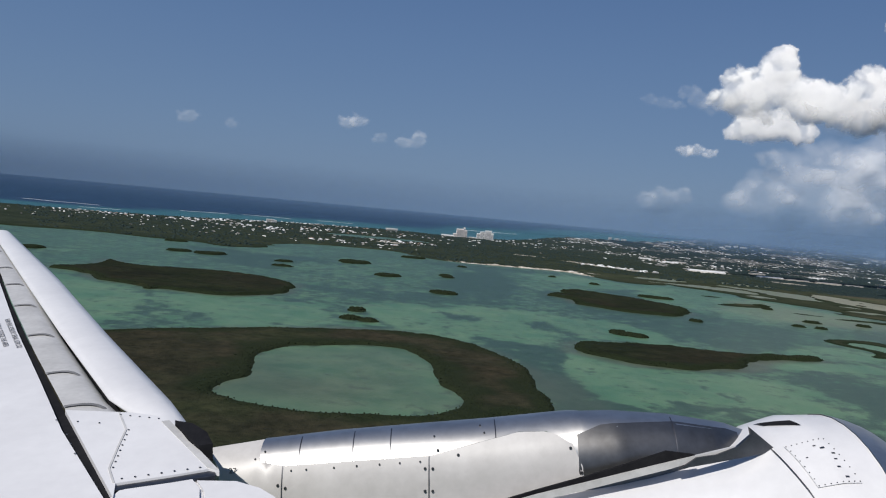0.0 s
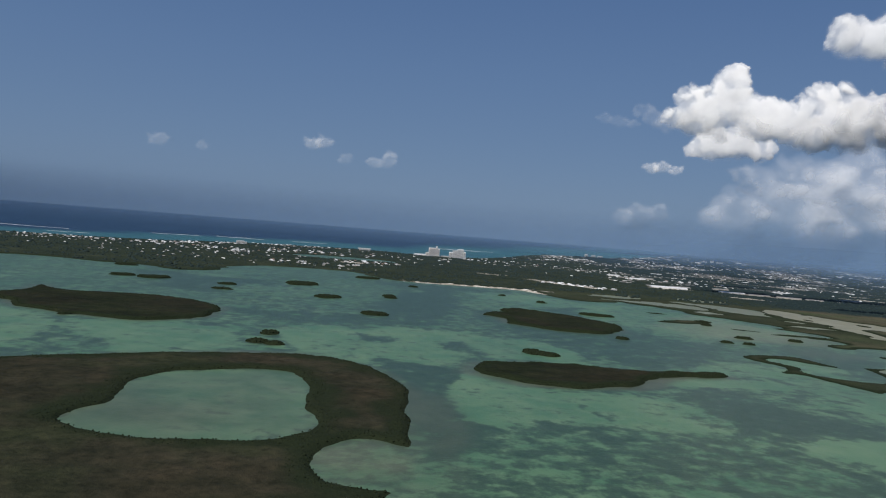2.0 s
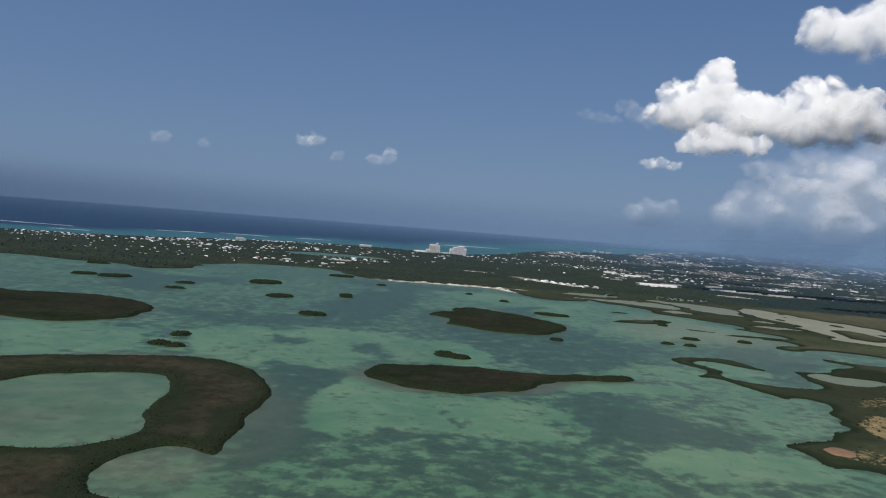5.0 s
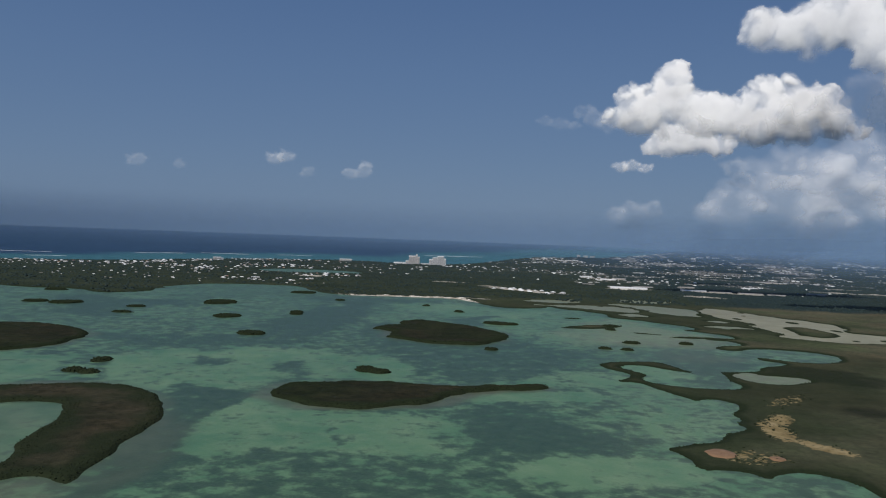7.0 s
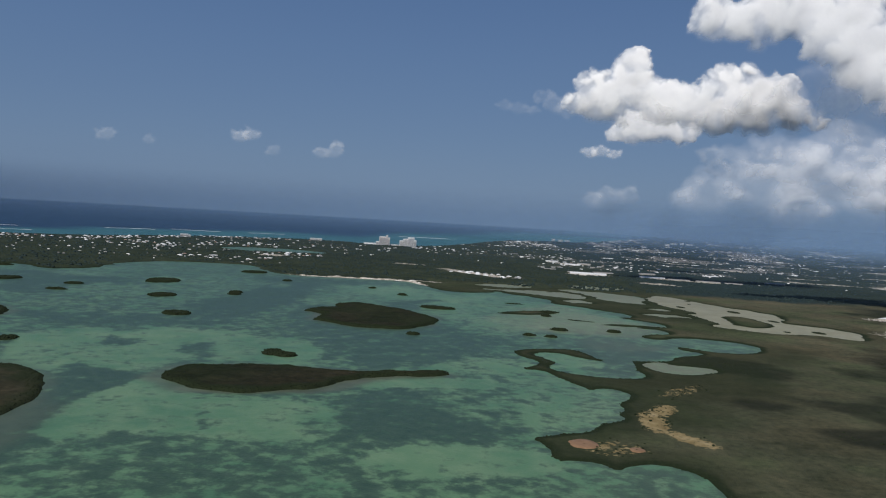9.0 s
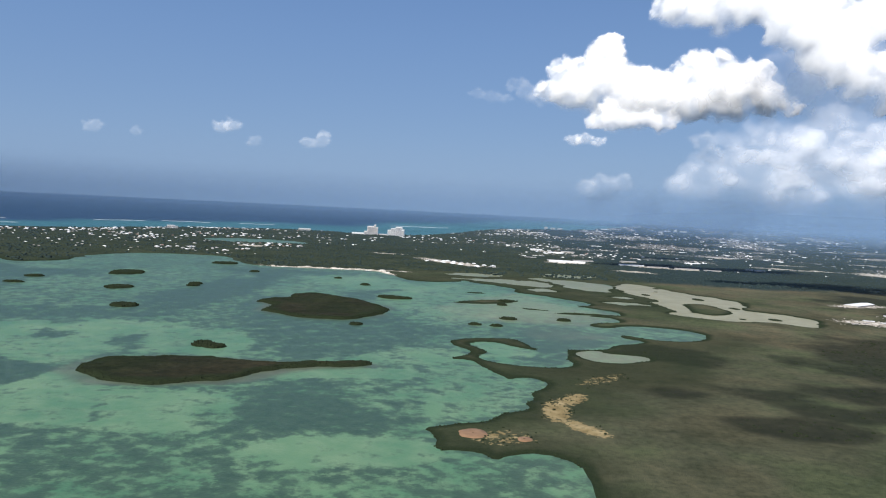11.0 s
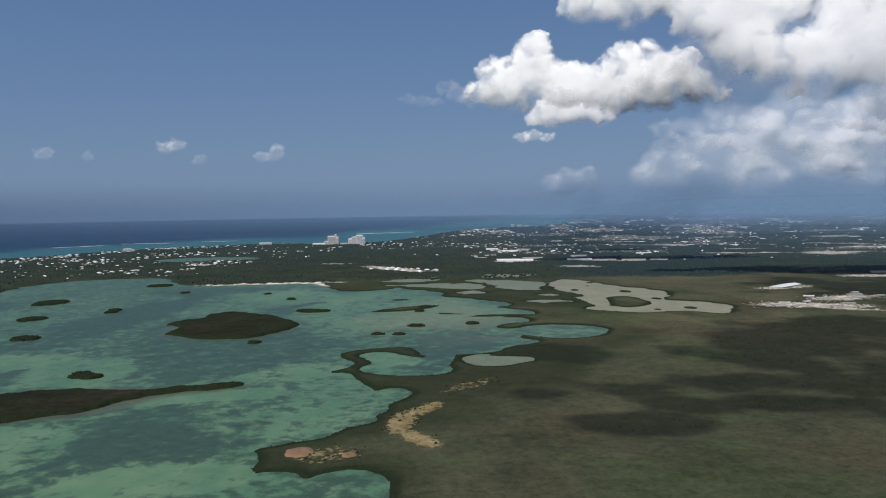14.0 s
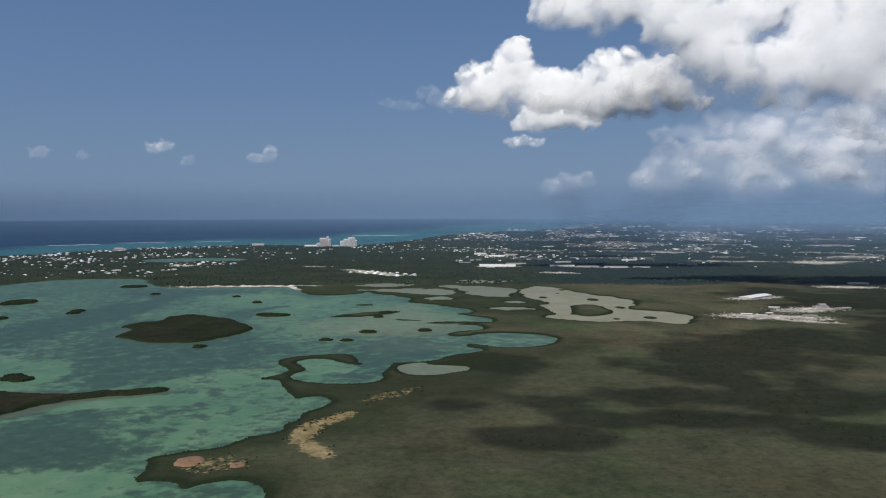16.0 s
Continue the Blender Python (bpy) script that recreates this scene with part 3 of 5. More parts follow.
def build_water():
    gx = axis(-620, 720, 5.0, -4700, 5000, 1.06)
    gy = axis(260, 1560, 5.0, -900, 4900, 1.035)
    x, y = np.meshgrid(gx, gy, indexing="ij")
    weed = np.full(x.shape, 0.56)
    sway = fbm(x, y, 60, 4, 2)
    for share, soft, outline in BEDS:
        w = smooth01(inside_distance(outline, x, y) + sway * soft * 0.9, -0.5 * soft, 0.5 * soft)
        weed = weed * (1 - w) + share * w
    # silt stirred up along the islands' shores
    silt = np.zeros_like(x)
    for shore in (RING, WEST, MIDDLE, LONG):
        d = inside_distance(shore, x, y)
        silt = np.maximum(silt, smooth01(d + sway * 8, -16, -3) * (0.55 + 0.45 * fbm(x, y, 90, 3, 15)))
    silt = np.maximum(silt, 0.45 * smooth01(oval(x, y, 78, 390, 20, 110, 4) / 20 + sway * 0.3, 0.0, 0.7))
    pan = np.zeros_like(x)
    for pool in POOLS:
        pan = np.maximum(pan, 0.62 * smooth01(inside_distance(pool, x, y), -12, 0))
    pan = np.maximum(pan, smooth01(inside_distance(PAN, x, y), -14, 0))
    pan = np.maximum(pan, 0.35 * smooth01(oval(x, y, 470, 1010, 130, 200) / 130 + fbm(x, y, 60, 4, 71) * 0.3, 0.0, 0.6))
    pan = np.maximum(pan, 0.16 * smooth01(oval(x, y, 44, 325, 22, 34) / 22 + fbm(x, y, 20, 3, 73) * 0.3, -0.1, 0.4))
    pan = np.maximum(pan, 0.45 * smooth01(inside_distance(POND_B, x, y), -9, 0))
    coast = inside_distance(rounded([(-4800, 1000)] + SEA_COAST[:-2] + [(1700, 9000), (-4800, 9000)], 1), x, y)
    coast = np.where(y > 1700 - 0.2 * np.clip(-x - 800, 0, None), coast, -500)
    sea = smooth01(coast, -60, 0)
    shoal = smooth01(coast + fbm(x, y, 300, 4, 6) * 120, 560, 300)
    x, y, faces = to_rim(x, y, grid_faces(len(gx), len(gy)))
    ob = link_mesh("water", np.stack([x, y, lift(x, y)], axis=-1).reshape(-1, 3), faces, WATER)
    for name, values in (("weed", weed), ("silt", np.clip(silt, 0, 1)), ("pan", pan), ("sea", sea), ("shoal", shoal)):
        attribute(ob, name, values)
    return tagged(ob, "shallow green lagoon with sea-grass beds, and blue sea", "water", kind="structure")


build_water()


# ---- haze: half-clear blue curved sheets that stand in for haze in the distance ----
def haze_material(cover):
    m = bpy.data.materials.new("haze_sheet")
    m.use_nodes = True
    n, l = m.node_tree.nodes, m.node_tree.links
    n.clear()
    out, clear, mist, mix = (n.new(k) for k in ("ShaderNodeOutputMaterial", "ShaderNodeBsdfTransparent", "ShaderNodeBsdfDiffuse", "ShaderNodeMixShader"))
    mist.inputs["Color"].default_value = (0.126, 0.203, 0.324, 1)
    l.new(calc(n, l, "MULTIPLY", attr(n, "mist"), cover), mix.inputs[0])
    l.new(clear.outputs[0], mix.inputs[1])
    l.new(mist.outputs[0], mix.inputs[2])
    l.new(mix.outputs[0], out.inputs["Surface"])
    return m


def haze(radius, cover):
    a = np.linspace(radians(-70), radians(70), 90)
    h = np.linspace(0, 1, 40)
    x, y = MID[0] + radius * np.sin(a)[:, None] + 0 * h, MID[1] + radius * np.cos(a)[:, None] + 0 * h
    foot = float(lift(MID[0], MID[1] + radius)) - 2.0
    ob = link_mesh("haze_sheet", np.stack([x, y, foot + 260.0 * h + 0 * x], axis=-1).reshape(-1, 3), grid_faces(90, 40), haze_material(cover))
    # fitted to the camera's line to the horizon, thinner below and above; stronger eastward to soften the horizon
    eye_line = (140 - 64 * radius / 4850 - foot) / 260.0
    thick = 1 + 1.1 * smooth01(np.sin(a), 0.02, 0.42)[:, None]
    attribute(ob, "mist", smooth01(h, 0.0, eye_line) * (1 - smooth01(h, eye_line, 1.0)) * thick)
    return tagged(ob, "half-clear blue sheet standing in for haze far over land and sea", "backdrop", kind="structure")


# sheets one behind another, so haze grows with distance
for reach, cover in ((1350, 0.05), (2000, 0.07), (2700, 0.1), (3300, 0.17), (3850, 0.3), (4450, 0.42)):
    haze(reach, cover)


# ---- mangrove islands ----
def ball(level):
    bm = bmesh.new()
    bmesh.ops.create_icosphere(bm, subdivisions=level, radius=1.0)
    v = np.array([p.co[:] for p in bm.verts])
    f = np.array([[p.index for p in q.verts] for q in bm.faces])
    bm.free()
    return v, f


BALLS = {1: ball(1), 2: ball(2), 3: ball(3)}


def lumps(level, places, sizes, seed=1, flat=0.8, rough=0.3):
    """Many uneven clumps of leaves in one mesh: vertices and faces."""
    r = np.random.default_rng(seed)
    v, f = BALLS[level]
    count = len(places)
    shape = 1 + rough * (r.random((count, len(v), 1)) * 2 - 1)
    turn = r.random(count) * 6.283
    c, s = np.cos(turn), np.sin(turn)
    p = np.repeat(v[None], count, axis=0) * shape
    stretch = 0.75 + 0.5 * r.random((count, 1))
    px, py = p[..., 0] * stretch, p[..., 1] / stretch
    q = np.stack([px * c[:, None] - py * s[:, None], px * s[:, None] + py * c[:, None], p[..., 2] * flat], axis=-1)
    q = q * np.asarray(sizes)[:, None, None] + np.asarray(places)[:, None, :]
    faces = (f[None] + (np.arange(count) * len(v))[:, None, None]).reshape(-1, 3)
    return q.reshape(-1, 3), faces


def island(label, distance, box, top, step=2.0, rim_width=9.0, shrub_gap=3.0, size=(1.0, 2.0), seed=1, cover=None, ragged=5.0):
    """An island of mangrove: a bushy body whose flanks dip below the water, and clumps of shrubs along its shore."""
    x0, x1, y0, y1 = box
    gx, gy = np.arange(x0, x1 + step, step), np.arange(y0, y1 + step, step)
    x, y = np.meshgrid(gx, gy, indexing="ij")
    d = distance(x, y) + fbm(x, y, 30, 5, seed) * ragged
    rise = smooth01(d, 0, 5)
    h = np.where(d < 0, np.clip(d * 0.5, -2, 0), np.clip(d * 0.6, 0, top) + rise * (fbm(x, y, 7, 3, seed + 4) * 0.35 + fbm(x, y, 40, 3, seed + 8) * 0.35))
    h = np.where(d > 2, np.maximum(h, 0.4), h)
    base = new("island", None)
    base.location = ((x0 + x1) / 2, (y0 + y1) / 2, 0)
    faces = grid_faces(len(gx), len(gy))
    keep = (d > -4 * step).ravel()
    faces = faces[keep[faces].all(axis=1)]
    off = np.array(base.location)
    body = link_mesh("thicket", np.stack([x, y, h], axis=-1).reshape(-1, 3) - off, faces, cover or THICKET, parent=base)
    attribute(body, "wood", np.zeros(x.size))
    attribute(body, "rim", 0.85 * smooth01(d + fbm(x, y, 30, 4, seed + 2) * 0.8 * rim_width, rim_width * 1.6, rim_width * 0.4))
    attribute(body, "bare", np.zeros(x.size))
    attribute(body, "pale", np.zeros(x.size))
    r = np.random.default_rng(seed)
    near = (d > 0.3) & (d < min(rim_width, 10))
    chance = near & (r.random(x.shape) < (step / shrub_gap) ** 2)
    px, py, pz = x[chance], y[chance], h[chance]
    if len(px):
        places = np.stack([px + r.uniform(-1, 1, len(px)), py + r.uniform(-1, 1, len(px)), pz], axis=-1) - off
        v, f = lumps(1 if len(px) > 900 else 2, places, r.uniform(size[0], size[1], len(px)), seed)
        tagged(link_mesh("shrubs", v, f, SHRUB, parent=base), kind="stuff")
    return tagged(base, label, "island", group="islands in the lagoon")


def ring_distance(x, y):
    return np.minimum(np.minimum(inside_distance(RING, x, y), -inside_distance(RING_POOL, x, y)), -inside_distance(RING_COVE, x, y))


island("brown-green ring island round a pale green pool", ring_distance, (-235, 90, 190, 595), 1.6, 2.0, 15, 2.2, (0.25, 0.55), 3, THICKET_BROWN, 3.5)
island("long dark mangrove island with a ragged shore", lambda x, y: inside_distance(WEST, x, y), (-405, -125, 645, 905), 2.2, 2.5, 8, 1.9, (0.3, 0.65), 5, None, 5.0)
island("broad dark mangrove island in the lagoon's middle", lambda x, y: inside_distance(MIDDLE, x, y), (105, 312, 825, 1070), 2.4, 2.5, 10, 1.9, (0.3, 0.7), 7, None, 6.0)
island("long dark mangrove island with a thin tail", lambda x, y: inside_distance(LONG, x, y), (90, 322, 505, 650), 2.2, 1.6, 8, 1.5, (0.25, 0.5), 9)

# islets: middle and half sizes
WEST_ISLETS = [(-142, 1205, 28, 30), (-70, 1026, 16, 18), (3, 870, 15, 15), (-68, 662, 6, 9), (-66, 612, 8, 10), (-54, 608, 7, 8), (-335, 1115, 22, 20),
          (-380, 1115, 14, 14), (-224, 1098, 11, 10), (-212, 1022, 16, 8), (3, 1105, 7, 10), (-507, 955, 16, 20), (158, 672, 10, 12), (170, 666, 9, 9)]
ISLETS = WEST_ISLETS + [(-456, 1308, 17, 12), (6, 1085, 7, 10), (231, 1210, 8, 11), (290, 1066, 22, 13), (270, 824, 6, 7), (177, 1290, 7, 9), (437, 923, 11, 10),
          (396, 867, 7, 6), (437, 1051, 8, 9), (504, 935, 7, 7), (-62, 1452, 22, 20), (28, 1325, 7, 8), (442, 1090, 8, 9), (421, 864, 6, 4)]
for k, (cx, cy, rx, ry) in enumerate(ISLETS):
    island("small bushy mangrove islet in shallow water", lambda x, y: oval(x, y, cx, cy, rx, ry) + 1.0, (cx - rx - 8, cx + rx + 8, cy - ry - 8, cy + ry + 8),
           1.8, 1.4 if cy < 900 else 2.0, 30, 1.9, (0.45, 0.95), 20 + k, None, 0.3 * min(rx, ry) + 0.6)


# ---- shrubs of the marsh shore and far woods ----
def scatter(name, label, count, box, accept, size, level, seed, mat, bury=0.3):
    r = np.random.default_rng(seed)
    x, y = r.uniform(box[0], box[1], count), r.uniform(box[2], box[3], count)
    ok = accept(x, y, r.random(count))
    x, y = x[ok], y[ok]
    s = r.uniform(size[0], size[1], len(x)) * (0.7 + 0.6 * r.random(len(x)))
    z = lift(x, y) + s * bury
    v, f = lumps(level, np.stack([x, y, z], axis=-1), s, seed)
    return tagged(link_mesh(name, v, f, mat), label, "vegetation", kind="stuff")


scatter("sand_shrubs", "dark low bushes dotted over bare sand", 900, (395, 520, 430, 640), lambda x, y, r: np.maximum.reduce([oval(x, y, *o) for o in SAND_SPOTS + THIN_SPOTS]) > -3, (0.35, 0.9), 1, 47, SHRUB, 1.0)


def in_dark_patch(x, y, r):
    deep = np.maximum.reduce([oval(x, y, *o) / min(o[2], o[3]) for o in BUSH_AND_SHADE])
    return (deep + fbm(x, y, 60, 6, 29) * 0.75 > 0.1 + 0.5 * r) & (land_distance(x, y) > 5)


# bushes also cover the patches painted for cloud shadow
scatter("dark_bushes", "dark bushes added over the bush and cloud-shadow patches", 16000, (520, 1060, 480, 990), in_dark_patch, (0.5, 1.5), 1, 49, SHRUB)
scatter("marsh_shrubs", "low mangrove shrubs along the marsh shore", 60000, (360, 700, 400, 1250), lambda x, y, r: (np.abs(land_distance(x, y) - 3) < 3.5) & (r < 0.9), (0.3, 0.65), 1, 41, SHRUB)

# ---- clouds ----
def cloud_material(name, clump):
    """White cloud: light goes partly through it; it thins out where its mist is shallow."""
    m = bpy.data.materials.new(name)
    m.use_nodes = True
    n, l = m.node_tree.nodes, m.node_tree.links
    n.clear()
    out = n.new("ShaderNodeOutputMaterial")
    diff, thin = n.new("ShaderNodeBsdfDiffuse"), n.new("ShaderNodeBsdfTranslucent")
    pos = n.new("ShaderNodeNewGeometry").outputs["Position"]
    tone = ramp(n, l, noise_node(n, l, clump, 6.0, 0.62, pos), [(0.3, (0.84, 0.84, 0.855)), (0.62, (0.93, 0.93, 0.93))])
    soft = n.new("ShaderNodeAttribute")
    soft.attribute_name = "swell"
    for b in (diff, thin):
        l.new(tone, b.inputs["Color"])
        l.new(soft.outputs["Vector"], b.inputs["Normal"])
    body = n.new("ShaderNodeMixShader")
    body.inputs[0].default_value = 0.34
    l.new(diff.outputs[0], body.inputs[1])
    l.new(thin.outputs[0], body.inputs[2])
    clear = n.new("ShaderNodeBsdfTransparent")
    veil = n.new("ShaderNodeMixShader")
    shred = ramp(n, l, noise_node(n, l, clump * 1.6, 7.0, 0.66, pos), [(0.3, (0.55, 0.55, 0.55)), (0.6, (1, 1, 1))])
    deep = attr(n, "depth")
    # where the mist is deep the shreds close up
    f = blend(n, l, deep, calc(n, l, "MULTIPLY", deep, shred), deep)
    l.new(f, veil.inputs[0])
    l.new(clear.outputs[0], veil.inputs[1])
    l.new(body.outputs[0], veil.inputs[2])
    l.new(veil.outputs[0], out.inputs["Surface"])
    return m


CLOUD_NEAR, CLOUD_FAR = cloud_material("cloud_mist", 0.022), cloud_material("far_cloud_mist", 0.009)


def cloud(label, y, lobes, seed, cover=1.0, soft=0.5, cell=3.0, squash=1.0, base=None, rag=0.34, lean=0.35, mat_=None, drift=1.0, both=True, belly=0.4, lee=0.0, swollen=1.0):
    """A cloud of lobes (x, z, radius) at one distance: a skin of mist with billows on both sides, thin at its outline.
    belly: how far shading normals tip down below; lee: how far they tip away eastward, both greying it."""
    r = np.random.default_rng(seed)
    rows = []
    for x, z, size in lobes:
        size *= swollen
        rows.append((x, z, size, r.uniform(-0.4, 0.4) * size))
        for _ in range(12):
            t_, s = r.uniform(-0.6, 3.74), size * (0.1 + 0.38 * r.random() ** 1.6)
            far = r.uniform(0.7, 1.02)
            rows.append((x + size * far * math.cos(t_), z + size * far * math.sin(t_) * squash, s, r.uniform(-0.5, 0.5) * size))
    rows = np.array(rows)
    usual = float(np.median([q[2] for q in lobes])) * swollen
    edge = usual * 0.9
    gx = np.arange(rows[:, 0].min() - edge - usual, rows[:, 0].max() + edge + usual, cell)
    gz = np.arange((rows[:, 1] - rows[:, 2] * squash).min() - edge * 0.6, (rows[:, 1] + rows[:, 2] * squash).max() + edge * 0.6, cell)
    x, z = np.meshgrid(gx, gz, indexing="ij")
    wx = x + fbm(x / drift, z, usual * 0.9, 6, seed) * usual * 0.24
    wz = z + fbm(x / drift, z, usual * 0.9, 6, seed + 40) * usual * 0.24
    gather, bulge = np.zeros_like(x), np.zeros_like(x)
    for cx, cz, size, off in rows:
        q = np.clip(1.3 - ((wx - cx) ** 2 + ((wz - cz) / squash) ** 2) / size ** 2, 0, None)
        gather += np.clip(q, 0, 0.9) ** 1.5 * min(1.0, size / usual + 0.2)
        bulge = np.maximum(bulge, np.sqrt(q) * size * 0.75 - off * np.clip(q * 3, 0, 1) * 0.5)
    frond = fbm(x / drift, z, usual * 0.9, 6, seed + 7)
    f = np.sqrt(gather) + frond * rag * smooth01(gather, 0.0, 0.12) * (1 - 0.85 * smooth01(gather, 0.3, 1.0))
    deep = smooth01(f, 0.02, 0.02 + soft * 1.25) ** 1.2
    if base is not None:
        deep = deep * smooth01(z + fbm(x, z, usual, 4, seed + 9) * usual * 0.18, base - usual * 0.5, base + usual * 0.55)
    knobs = 1 - np.abs(fbm(x, z, usual * 0.7, 5, seed + 21))
    h = (bulge + knobs * usual * 0.2) * 0.36 * smooth01(deep, 0.0, 1.0)
    for _ in range(2):
        h[1:-1, 1:-1] = (h[1:-1, 1:-1] * 2 + h[2:, 1:-1] + h[:-2, 1:-1] + h[1:-1, 2:] + h[1:-1, :-2]) / 6
    puffs, wide = h.copy(), h.copy()
    # the skin slopes gently below and to the lee, so billows don't shade it
    for k in range(h.shape[1] - 2, -1, -1):
        h[:, k] = np.maximum(h[:, k], h[:, k + 1] - 0.6 * cell)
    for k in range(1, h.shape[0]):
        h[k] = np.maximum(h[k], h[k - 1] - 1.2 * cell)
    for _ in range(4):
        h[1:-1, 1:-1] = (h[1:-1, 1:-1] + h[2:, 1:-1] + h[:-2, 1:-1] + h[1:-1, 2:] + h[1:-1, :-2]) / 5
    for _ in range(36):
        wide[1:-1, 1:-1] = (wide[1:-1, 1:-1] + wide[2:, 1:-1] + wide[:-2, 1:-1] + wide[1:-1, 2:] + wide[1:-1, :-2]) / 5

    def facing(hh):
        dx, dz = np.gradient(hh, cell)
        k = np.stack([dx * -1, -np.ones_like(dx), dz * -1], axis=-1)
        return k / np.linalg.norm(k, axis=-1, keepdims=True)

    # how high each place lies in its column of cloud, and how far to the lee
    thick = np.where(deep > 0.25, 1.0, 0.0) + 1e-6
    middle = (thick * z).sum(axis=1) / thick.sum(axis=1)
    spread = np.sqrt((thick * (z - middle[:, None]) ** 2).sum(axis=1) / thick.sum(axis=1)) + usual * 0.35
    for _ in range(int(usual / cell)):
        middle[1:-1] = (middle[1:-1] + middle[2:] + middle[:-2]) / 3
        spread[1:-1] = (spread[1:-1] + spread[2:] + spread[:-2]) / 3
    level = np.clip((z - middle[:, None]) / spread[:, None] + 0.35 * fbm(x, z, usual * 1.5, 4, seed + 33), -1.8, 1.3)
    along = np.clip((x - rows[:, 0].mean()) / (np.ptp(rows[:, 0]) * 0.5), -1, 1)
    # lean, belly and lee bend only the shading normals, painting bright and grey sides
    swell = facing(wide * 1.1) * 0.87 + facing(puffs * 0.5) * 0.13 + np.array([-0.2, -0.35, lean])
    # the underside frays out
    deep = deep * (0.12 + 0.88 * smooth01(level + 0.5 * frond, -2.0, -0.7))
    swell[..., 2] += belly * level
    swell[..., 1] += 0.45 * belly * np.clip(-level, 0, None)
    swell[..., 0] += lee * along
    swell[..., 1] += lee * np.clip(along, 0, None) * 0.6
    swell /= np.linalg.norm(swell, axis=-1, keepdims=True)
    mid = np.array([rows[:, 0].mean(), y, rows[:, 1].mean()])
    ob = new("cloud", None)
    ob.location = mid
    faces = grid_faces(len(gx), len(gz))
    faces = faces[(deep.ravel()[faces] > 0.004).any(axis=1)]
    used = np.zeros(x.size, bool)
    used[faces.ravel()] = True
    index = np.cumsum(used) - 1
    for name, sign, share in (("front", -1.0, 1.0), ("back", 0.55, 0.12))[:2 if both else 1]:
        co = np.stack([x - mid[0], h * sign, z - mid[2]], axis=-1).reshape(-1, 3)[used]
        side = link_mesh(name, co, index[faces] if sign < 0 else index[faces][:, ::-1], mat_ or CLOUD_NEAR, True, ob)
        attribute(side, "depth", (deep * cover * share).ravel()[used])
        at = side.data.attributes.new("swell", "FLOAT_VECTOR", "POINT")
        at.data.foreach_set("vector", swell.reshape(-1, 3)[used].astype(np.float32).ravel())
    return tagged(ob, label, "cloud", group="clouds over the coast")


cloud("bright white cumulus cloud with a grey base", 1670, [(540, 376, 28), (572, 405, 36), (618, 424, 43), (662, 452, 40), (676, 475, 24), (637, 385, 47), (690, 403, 43), (732, 383, 40), (785, 387, 43), (831, 419, 40), (858, 452, 26), (896, 438, 40), (885, 388, 47), (943, 423, 40), (985, 424, 31), (945, 383, 43), (1004, 383, 36), (1046, 366, 24), (720, 383, 45), (767, 388, 45), (590, 373, 38), (805, 362, 36), (845, 364, 36), (900, 362, 36)], 3, 1.0, 1.15, 2.4, 1.0, 312, 0.75, belly=0.5, lee=0.75)
# added layer with normals tipped down, puts shade on the cumulus base
cloud("grey mist layer added as shade on a cumulus base", 1655, [(575, 362, 30), (640, 358, 34), (705, 356, 34), (770, 354, 34), (835, 356, 36), (900, 362, 40), (960, 368, 44), (1020, 372, 40), (930, 400, 44), (990, 404, 40)],
      4, 0.6, 2.0, 3.0, 0.8, None, 0.5, -0.25, belly=0.5, lee=0.5, both=False, swollen=1.2)
cloud("small white cloud under a larger one", 2040, [(714, 379, 26), (764, 377, 35), (815, 374, 38), (866, 378, 32), (808, 394, 35), (764, 394, 29)], 5, 0.95, 1.1, 2.6, 0.9, None, 0.6, belly=0.45, swollen=1.25)
cloud("thin trailing cloud wisp", 1675, [(481, 392, 21), (501, 373, 26), (531, 365, 26)], 6, 0.34, 2.0, 3.0, 0.8, None, 0.7)
cloud("thin trailing cloud wisp", 1670, [(394, 365, 19), (430, 363, 21), (454, 360, 14)], 7, 0.2, 1.8, 3.0, 0.6, None, 0.5, drift=2.0)
cloud("large ragged grey-white cloud bank", 1250, [(679, 461, 22), (710, 452, 31), (754, 460, 33), (798, 482, 35), (841, 464, 31), (877, 434, 40), (912, 407, 40), (947, 385, 37), (929, 459, 44), (885, 494, 44), (981, 433, 28), (1000, 359, 32), (992, 324, 25), (1048, 376, 32), (1082, 402, 35), (1062, 333, 37), (1114, 363, 48), (1165, 389, 53), (1201, 354, 57), (1128, 310, 35), (1185, 301, 40), (1252, 371, 79), (1289, 310, 70), (1077, 458, 35), (1129, 449, 52), (1198, 457, 61), (1016, 467, 35)],
      11, 0.93, 1.1, 2.8, 1.0, None, 0.7, 0.42, belly=0.5, lee=0.85, swollen=1.25)
cloud("thin grey veil between two banks of cloud", 1345, [(907, 374, 44), (960, 357, 53), (1013, 365, 62), (925, 330, 36), (1064, 417, 53)], 12, 0.5, 1.8, 4.0, 0.9, None, 0.7, 0.5, both=False, belly=0.1, swollen=1.3)
cloud("low broken cloud bank near the horizon", 4000, [(1566, 524, 51), (1623, 467, 51), (1737, 447, 63), (1828, 438, 51), (1710, 351, 34), (1963, 523, 63), (1936, 438, 74), (2075, 565, 57), (2162, 451, 74), (2022, 361, 63), (2273, 536, 74), (2304, 389, 80), (2447, 337, 85), (2387, 479, 85), (2615, 365, 102), (2667, 506, 114), (2497, 577, 85), (2837, 449, 142), (3062, 420, 170), (3342, 419, 198), (1849, 552, 46), (2221, 338, 68)],
      13, 0.55, 1.8, 9.0, 0.6, None, 0.8, -0.2, CLOUD_FAR, 1.8, belly=0.4, swollen=1.5)
